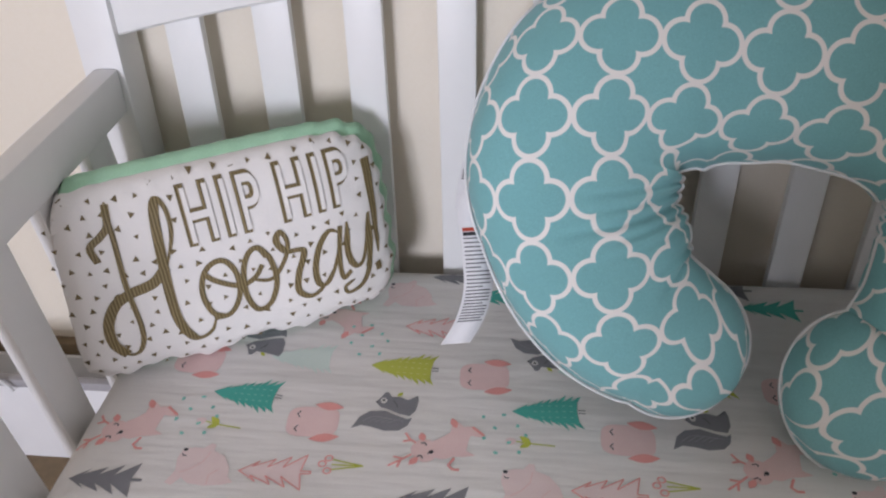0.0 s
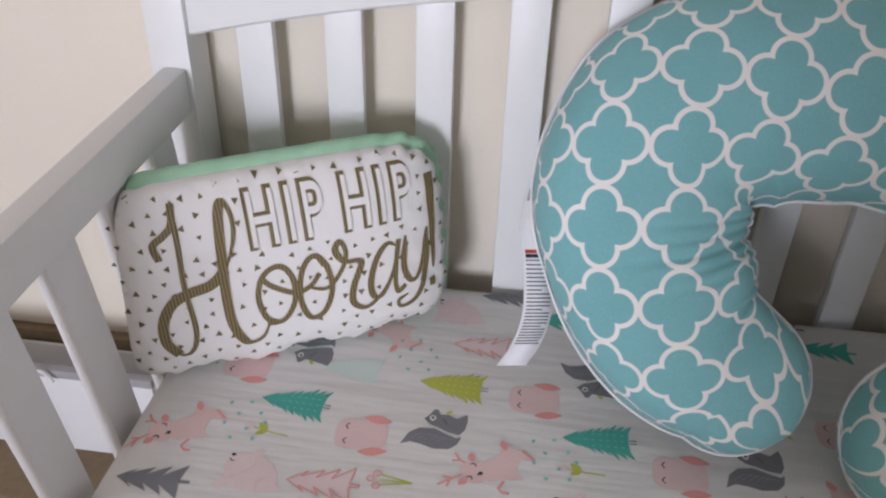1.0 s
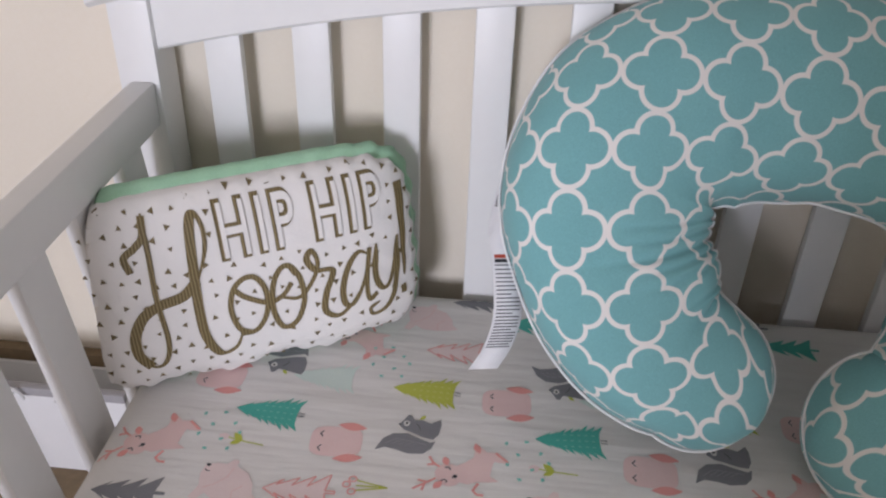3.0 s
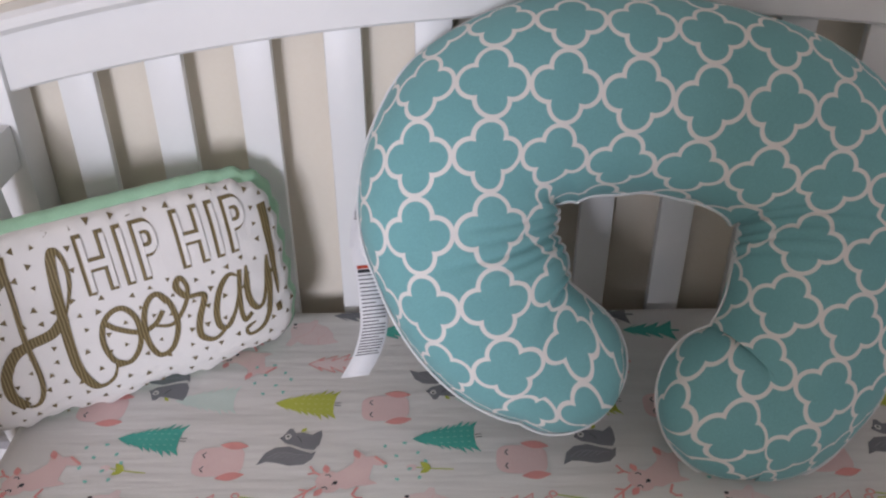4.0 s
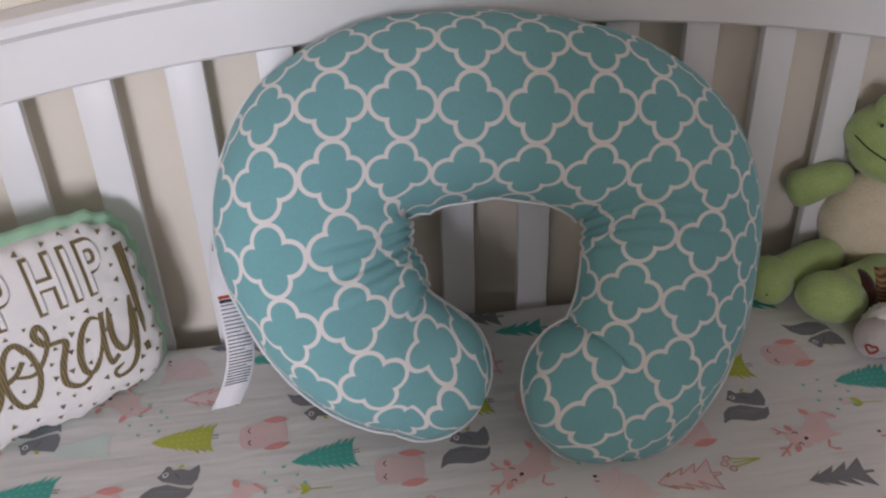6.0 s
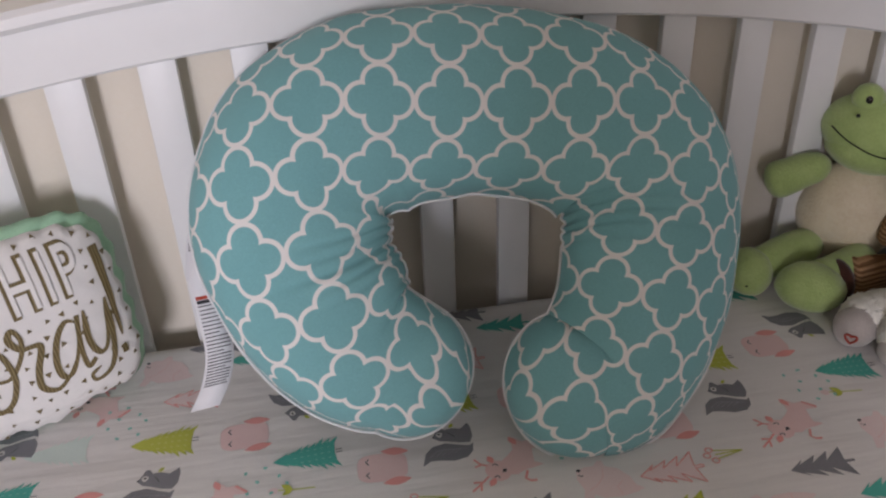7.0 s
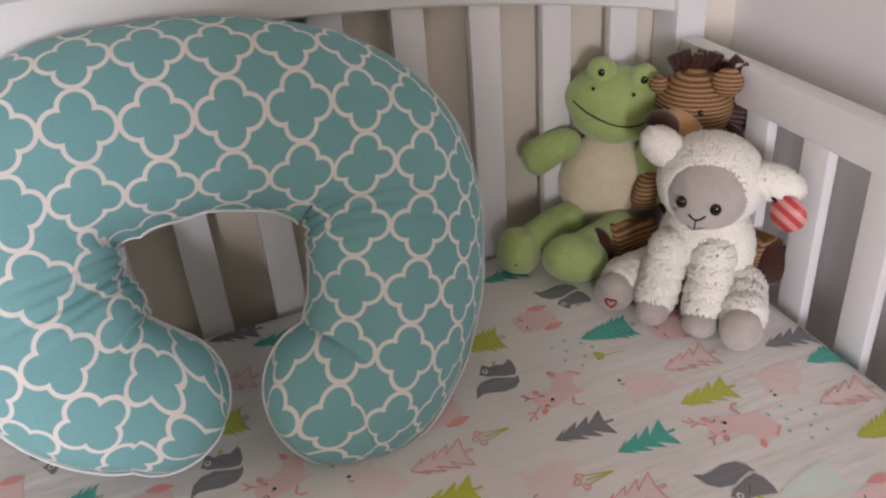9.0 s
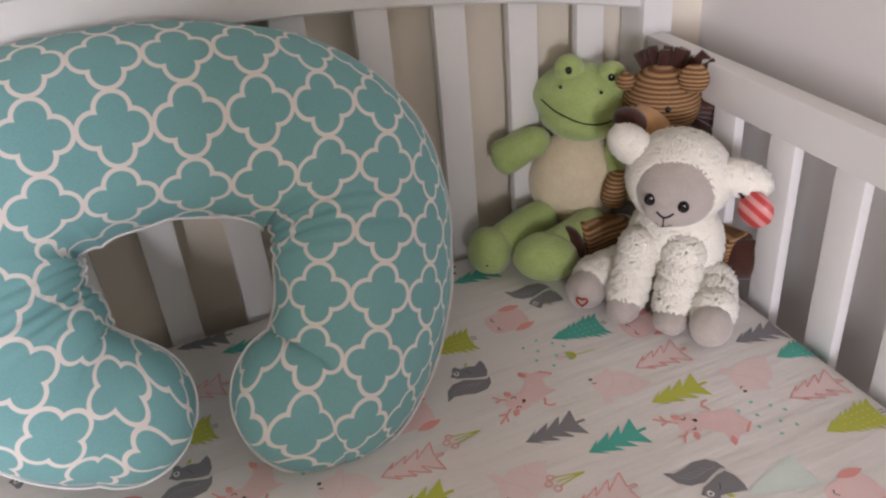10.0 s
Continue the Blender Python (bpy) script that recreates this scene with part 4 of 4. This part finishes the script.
    def done(self, name, label, category, at, facing, size=1.0):
        back = Vector((facing[0], facing[1], 0)).normalized()
        x = Vector((back.y, -back.x, 0))
        toy = thing(name, label, category, group="soft toys in the crib corner")
        toy.matrix_world = Matrix.Translation(at) @ Matrix((x, back, Vector((0, 0, 1)))).transposed().to_4x4() @ Matrix.Scale(size, 4)
        made = {}
        for number, (nm, under, lb, bm) in enumerate(self.pieces, 1):
            used = sorted({f.material_index for f in bm.faces})
            for f in bm.faces:
                f.material_index = used.index(f.material_index)
            made[nm] = part(nm, bm, [self.mats[i] for i in used], made.get(under, toy), lb)
            if number in self.lie:        # the locks shade as one soft fleece
                me = made[nm].data
                normals = [v.normal.copy() for v in me.vertices]
                for first, nr in self.lie[number]:
                    for k in range(first, first + 7):
                        normals[k] = (nr * 0.8 + normals[k] * 0.65).normalized()
                me.normals_split_custom_set_from_vertices(normals)
        return toy


def frog():
    s = Soft([FROG, BELLY, BLACK, THREAD])
    head = (-0.003, 0.038, 0.208)
    s.piece("head")
    s.ball(FROG, head, (0.066, 0.050, 0.047), (0, 4, 0), 0.03)
    s.ball(FROG, (-0.003, 0.032, 0.185), (0.058, 0.046, 0.034), (0, 5, 0), 0.03)
    for x, z in ((-0.020, 0.253), (0.035, 0.243)):
        s.ball(FROG, (x, 0.026, z), (0.020, 0.019, 0.019), (0, 0, 0), 0.03)
    for x, z in ((-0.020, 0.253), (0.035, 0.243)):
        s.piece("eye", "head", "glossy black eye")
        s.ball(BLACK, (x + 0.0005, 0.0092, z + 0.003), (0.0052, 0.0030, 0.0060), u=14, v=10)
    for x, z in ((0.023, 0.232), (-0.029, 0.240)):
        s.piece("nostril", "head", "small black nostril")
        s.ball(BLACK, (x, -0.0065, z), (0.0026, 0.0016, 0.0026), u=10, v=8)
    mouth = []
    for t in (0, 0.15, 0.3, 0.5, 0.7, 0.85, 1.0):
        x = -0.056 + 0.103 * t
        z = 0.217 - 0.032 * math.sin(min(1, t * 1.15) * math.pi * 0.5) + 0.006 * t * t
        skin = [0.030]
        for c, r in ((head, (0.066, 0.050, 0.047)), ((-0.003, 0.032, 0.185), (0.058, 0.046, 0.034))):
            k = 1 - ((x - c[0]) / r[0]) ** 2 - ((z - c[2]) / r[2]) ** 2
            if k > 0:
                skin.append(c[1] - r[1] * math.sqrt(k))
        mouth.append((x, min(skin) - 0.0012, z))
    s.piece("mouth", "head", "stitched black smile")
    s.seam(THREAD, mouth, 0.0010)
    s.seam(THREAD, [(mouth[-1][0], mouth[-1][1], mouth[-1][2] + 0.005), mouth[-1], (mouth[-1][0] + 0.002, mouth[-1][1], mouth[-1][2] - 0.006)], 0.0009, 6)
    s.piece("belly", None, "beige fleece belly")
    s.ball(BELLY, (-0.012, 0.030, 0.088), (0.066, 0.046, 0.074), (0, 0, 0), 0.05, 0.03)
    s.piece("body")
    s.ball(FROG, (-0.004, 0.048, 0.095), (0.058, 0.036, 0.070), (0, 0, 0), 0.03)
    s.piece("arm")
    s.limb(FROG, [(-0.046, 0.022, 0.160), (-0.078, 0.008, 0.150), (-0.106, 0.000, 0.136), (-0.124, -0.004, 0.128)], (0.019, 0.023, 0.026, 0.022))
    s.piece("arm")
    s.limb(FROG, [(0.042, 0.018, 0.160), (0.052, 0.006, 0.128), (0.058, -0.002, 0.092), (0.062, -0.004, 0.074)], (0.018, 0.020, 0.020, 0.016))
    s.piece("leg")
    s.limb(FROG, [(-0.040, 0.010, 0.042), (-0.072, -0.022, 0.046), (-0.098, -0.055, 0.042), (-0.116, -0.074, 0.036)], (0.026, 0.024, 0.024, 0.024))
    s.ball(FROG, (-0.122, -0.082, 0.033), (0.031, 0.034, 0.033), (0, 0, 20), 0.05)
    s.piece("leg")
    s.limb(FROG, [(0.022, 0.004, 0.040), (0.002, -0.034, 0.042), (-0.024, -0.066, 0.040), (-0.044, -0.084, 0.036)], (0.025, 0.024, 0.024, 0.026))
    s.ball(FROG, (-0.044, -0.094, 0.033), (0.045, 0.034, 0.033), (0, 8, 14), 0.05)
    s.ball(THREAD, (-0.121, -0.1155, 0.030), (0.0018, 0.001, 0.0014), u=8, v=6)
    return s.done("plush_frog", "green plush frog with beige belly and stitched smile", "soft toy", (0.542, -0.064, SHEET_Z), (0.553, 0.833), 0.97)


def lion():
    s = Soft([CORD, BROWN, TAN, BLACK])
    head = (-0.003, 0.022, 0.214)
    s.piece("head")
    s.ball(CORD, head, (0.050, 0.044, 0.049), (0, 0, 0), 0.02)
    s.piece("muzzle", "head", "tan velour muzzle")
    s.ball(TAN, (-0.020, -0.022, 0.194), (0.036, 0.034, 0.030), (0, 20, 0), 0.02)
    s.piece("nose", "head", "dark brown felt nose")
    s.ball(BROWN, (-0.034, -0.044, 0.211), (0.024, 0.017, 0.019), (0, 35, 0), 0.02)
    for x in (-0.031, 0.009):
        s.piece("eye", "head", "glossy black eye")
        s.ball(BLACK, (x, -0.0205, 0.221), (0.0036, 0.0026, 0.0042), u=12, v=8)
    for x, z, r in ((0.037, 0.257, 0.019), (-0.047, 0.250, 0.012)):
        s.piece("ear", "head")
        s.ball(CORD, (x, -0.004, z), (r, 0.010, r), (0, 0, 0), 0.03)
    rng = random.Random(8)
    for k in range(22):
        s.piece("mane_strip", "head", "dark brown felt mane strip" if k == 0 else "")
        a = radians(-28 + k * 8.4)
        L = rng.uniform(0.020, 0.030) if k < 8 else rng.uniform(0.026, 0.040)
        c = Vector((math.sin(a), 0, math.cos(a)))
        t = Vector((c.z, 0, -c.x))
        p = Vector(head) + Vector((c.x * 0.047, 0.008 + rng.uniform(-0.006, 0.006), c.z * 0.046))
        y = Vector((0, 0.0035, 0))
        w = rng.uniform(0.006, 0.0085)
        tip = p + c * L + Vector((0, rng.uniform(-0.006, 0.010), 0)) + t * rng.uniform(-0.004, 0.004)
        q = [p - t * w - y, p + t * w - y, p + t * w + y, p - t * w + y, tip - t * w * 0.9 - y, tip + t * w * 0.9 - y, tip + t * w * 0.9 + y, tip - t * w * 0.9 + y]
        v = [s.bm.verts.new(x) for x in q]
        for f in ((0, 1, 5, 4), (1, 2, 6, 5), (2, 3, 7, 6), (3, 0, 4, 7), (4, 5, 6, 7)):
            s.bm.faces.new([v[i] for i in f]).material_index = s.mats.index(BROWN)
    s.piece("body")
    s.ball(CORD, (0.010, 0.030, 0.096), (0.056, 0.040, 0.078), (0, 0, 0), 0.03)
    s.piece("leg")
    s.limb(CORD, [(-0.030, 0.000, 0.034), (-0.062, -0.026, 0.036), (-0.092, -0.050, 0.034), (-0.100, -0.056, 0.034)], (0.024, 0.024, 0.031, 0.032))
    s.piece("sole", None, "dark brown felt sole")
    s.ball(BROWN, (-0.106, -0.070, 0.0335), (0.029, 0.014, 0.032), (0, 0, -36), 0.0)
    s.piece("leg")
    s.limb(CORD, [(0.046, 0.002, 0.036), (0.078, -0.022, 0.038), (0.108, -0.044, 0.034), (0.116, -0.050, 0.033)], (0.026, 0.026, 0.033, 0.033))
    s.piece("sole", None, "dark brown felt sole")
    s.ball(BROWN, (0.121, -0.055, 0.0325), (0.029, 0.013, 0.031), (0, 0, 10), 0.0)
    s.piece("arm")
    s.limb(CORD, [(-0.040, 0.010, 0.130), (-0.054, -0.006, 0.098), (-0.056, -0.018, 0.070)], (0.016, 0.018, 0.018))
    return s.done("plush_lion", "brown corduroy plush lion with dark felt mane", "soft toy", (0.616, -0.128, SHEET_Z), (0.66, 0.75), 0.965)


def lamb():
    s = Soft([WOOL, GREY_PLUSH, BLACK, THREAD, HEART, CARD])
    rng = random.Random(3)
    head = (0.006, 0.046, 0.160)
    face = Vector((0, -1, -0.12)).normalized()

    def bare(d):
        return d.dot(face) < 0.66

    s.piece("head")
    s.ball(WOOL, head, (0.059, 0.052, 0.056), (0, 0, 0), 0.05, 0.04)
    s.pile(WOOL, head, (0.058, 0.051, 0.055), 14000, 0.0043, rng, bare)
    s.piece("face", "head", "grey velour face")
    s.ball(GREY_PLUSH, (0.008, 0.026, 0.157), (0.047, 0.044, 0.047), (0, 0, 0), 0.01, u=36, v=26)
    s.ball(GREY_PLUSH, (0.003, -0.004, 0.142), (0.027, 0.017, 0.020), (0, 0, 0), 0.01)
    s.piece("body")
    s.ball(WOOL, (0.008, 0.042, 0.072), (0.055, 0.046, 0.068), (0, 0, 0), 0.06, 0.05)
    s.pile(WOOL, (0.008, 0.042, 0.072), (0.054, 0.045, 0.067), 15000, 0.0045, rng)
    for c, r, turn in (((-0.050, 0.038, 0.199), (0.024, 0.014, 0.016), (0, 35, 0)), ((0.076, 0.044, 0.168), (0.030, 0.014, 0.016), (0, 14, 0))):
        s.piece("ear", "head")
        s.ball(WOOL, c, r, turn, 0.05, 0.05)
        s.pile(WOOL, c, r, 3500, 0.0050, rng, None, turn)
    for x in (-0.0155, 0.0225):
        s.piece("eye", "head", "glossy black eye")
        s.ball(BLACK, (x, -0.0135 - 0.08 * (x + 0.0155), 0.157 - 0.06 * (x - 0.003)), (0.0066, 0.0046, 0.0074), u=16, v=12)
    s.piece("mouth", "head", "stitched black nose and smile")
    s.seam(THREAD, [(-0.006, -0.0205, 0.1475), (-0.001, -0.0217, 0.1435), (0.003, -0.0218, 0.1415)], 0.0011, 8)
    s.seam(THREAD, [(0.013, -0.0200, 0.1475), (0.008, -0.0215, 0.1435), (0.003, -0.0218, 0.1415)], 0.0011, 8)
    s.seam(THREAD, [(0.003, -0.0218, 0.1415), (0.0025, -0.0212, 0.135), (0.002, -0.0185, 0.128)], 0.0007, 8)
    s.seam(THREAD, [(-0.010, -0.0155, 0.134), (-0.003, -0.0178, 0.1285), (0.002, -0.0180, 0.1275), (0.012, -0.0165, 0.131)], 0.0005, 10)
    # forelegs and hind legs with grey paws
    for x0, x1, y1 in ((-0.026, -0.036, -0.034), (0.024, 0.022, -0.040)):
        s.piece("foreleg")
        s.limb(WOOL, [(x0, 0.010, 0.090), (x0 * 1.15, -0.008, 0.058), (x1, y1 + 0.016, 0.026)], (0.017, 0.018, 0.016))
        for t in (0.1, 0.4, 0.7, 0.95):
            c = (x0 + (x1 - x0) * t, 0.008 + (y1 + 0.008) * t, 0.088 - 0.062 * t)
            s.pile(WOOL, c, (0.0215, 0.0215, 0.022), 1900, 0.0046, rng)
        s.piece("paw", None, "grey velour paw")
        s.ball(GREY_PLUSH, (x1, y1, 0.0165), (0.0205, 0.022, 0.0165), (0, 0, 0), 0.08)
    for x0, x1, y1 in ((-0.046, -0.086, -0.020), (0.054, 0.068, -0.050)):
        s.piece("hind_leg")
        s.limb(WOOL, [(x0, 0.030, 0.034), ((x0 + x1) / 2, 0.006, 0.032), (x1, y1 + 0.020, 0.027)], (0.024, 0.022, 0.019))
        for t in (0.15, 0.5, 0.85):
            c = (x0 + (x1 - x0) * t, 0.028 + (y1 - 0.010) * t, 0.034 - 0.006 * t)
            s.pile(WOOL, c, (0.028 - 0.005 * t, 0.028 - 0.005 * t, 0.027 - 0.004 * t), 2300, 0.0046, rng)
        s.piece("paw", None, "grey velour paw")
        s.ball(GREY_PLUSH, (x1, y1, 0.0245), (0.0245, 0.024, 0.0245), (0, 0, 0), 0.06)
    # stitched heart on one sole
    hx, hy, hz = -0.084, -0.0455, 0.023
    heart = []
    for k in range(17):
        t = 2 * math.pi * k / 16
        a = 0.00042 * 16 * math.sin(t) ** 3
        b = 0.00042 * (13 * math.cos(t) - 5 * math.cos(2 * t) - 2 * math.cos(3 * t))
        heart.append((hx + a, hy + 8 * (a * a + b * b), hz + b))
    s.piece("heart", None, "red stitched heart")
    s.seam(HEART, heart, 0.0013, 48)
    s.piece("hang_tag", None, "round red striped card tag")
    s.disc(CARD, (0.096, 0.022, 0.142), (-0.35, -0.9, 0.1), 0.0215)
    s.seam(THREAD, [(0.072, 0.032, 0.162), (0.082, 0.024, 0.154)], 0.002, 6)
    return s.done("plush_lamb", "cream woolly plush lamb with grey face and paws", "soft toy", (0.542, -0.2435, SHEET_Z), (0.725, 0.689), 1.0)


frog()
lion()
lamb()

# ---- beside the crib: a low brown shelf with a white fabric bin ----
WOOD = grained("brown_wood", (0.20, 0.145, 0.085), (0.26, 0.19, 0.115), 0.55, 0.3, 12, 90, 0.2)
BIN = cloth("white_bin_canvas", (0.74, 0.74, 0.74), (0.80, 0.80, 0.80), 900)
GREY_LINING = cloth("grey_lining", (0.34, 0.33, 0.34), (0.40, 0.39, 0.40), 900)
shelf = thing("low_shelf", "low brown wooden shelf standing against the wall", "shelf")
SX0, SX1, SY0, SY1 = -1.385, -0.725, -0.20, 0.040
sharp(part("board", box(SX0, SX1, SY0, SY1, 0.245, 0.275, 0.003), WOOD, shelf))
sharp(part("back_panel", box(SX0, SX1, SY1 - 0.018, SY1, 0.275, 0.366, 0.003), WOOD, shelf))
for a in (SX0, SX1 - 0.025):
    sharp(part("side_panel", box(a, a + 0.025, SY0, SY1, 0.0, 0.245, 0.003), WOOD, shelf))
sharp(part("bottom_board", box(SX0 + 0.025, SX1 - 0.025, SY0, SY1, 0.05, 0.072, 0.003), WOOD, shelf))

fabric_bin = thing("fabric_bin", "white fabric bin with grey rim and white ribbon bows", "storage bin")
BX0, BX1, BY0, BY1, BZ0, BZ1 = -1.340, -0.735, -0.110, 0.018, 0.2755, 0.410
for a in ((BX0, BX1, BY0, BY0 + 0.006, BZ0, BZ1), (BX0, BX1, BY1 - 0.006, BY1, BZ0, BZ1 - 0.06), (BX0, BX0 + 0.006, BY0 + 0.006, BY1 - 0.006, BZ0, BZ1), (BX1 - 0.006, BX1, BY0 + 0.006, BY1 - 0.006, BZ0, BZ1 - 0.01)):
    sharp(part("side_wall", box(*a, 0.002), BIN, fabric_bin))
part("bottom", box(BX0 + 0.006, BX1 - 0.006, BY0 + 0.006, BY1 - 0.006, BZ0, BZ0 + 0.006), BIN, fabric_bin, smooth=False)
sharp(part("rim", box(BX0 - 0.002, BX1 + 0.002, BY0 - 0.003, BY0 + 0.010, BZ1 + 0.0005, BZ1 + 0.014, 0.003), GREY_LINING, fabric_bin, "grey fabric rim"))
for k in range(6):
    x = -0.80 - 0.088 * k
    p = Vector((x, BY0 - 0.006, BZ1 + 0.006))
    for sx in (-1, 1):
        part("ribbon_bow", tube(catmull([p, p + Vector((sx * 0.010, -0.004, 0.012)), p + Vector((sx * 0.020, -0.004, 0.004)), p + Vector((sx * 0.024, -0.003, -0.006))], 14), 0.0022, 6), PIPING, fabric_bin, "white ribbon tie")
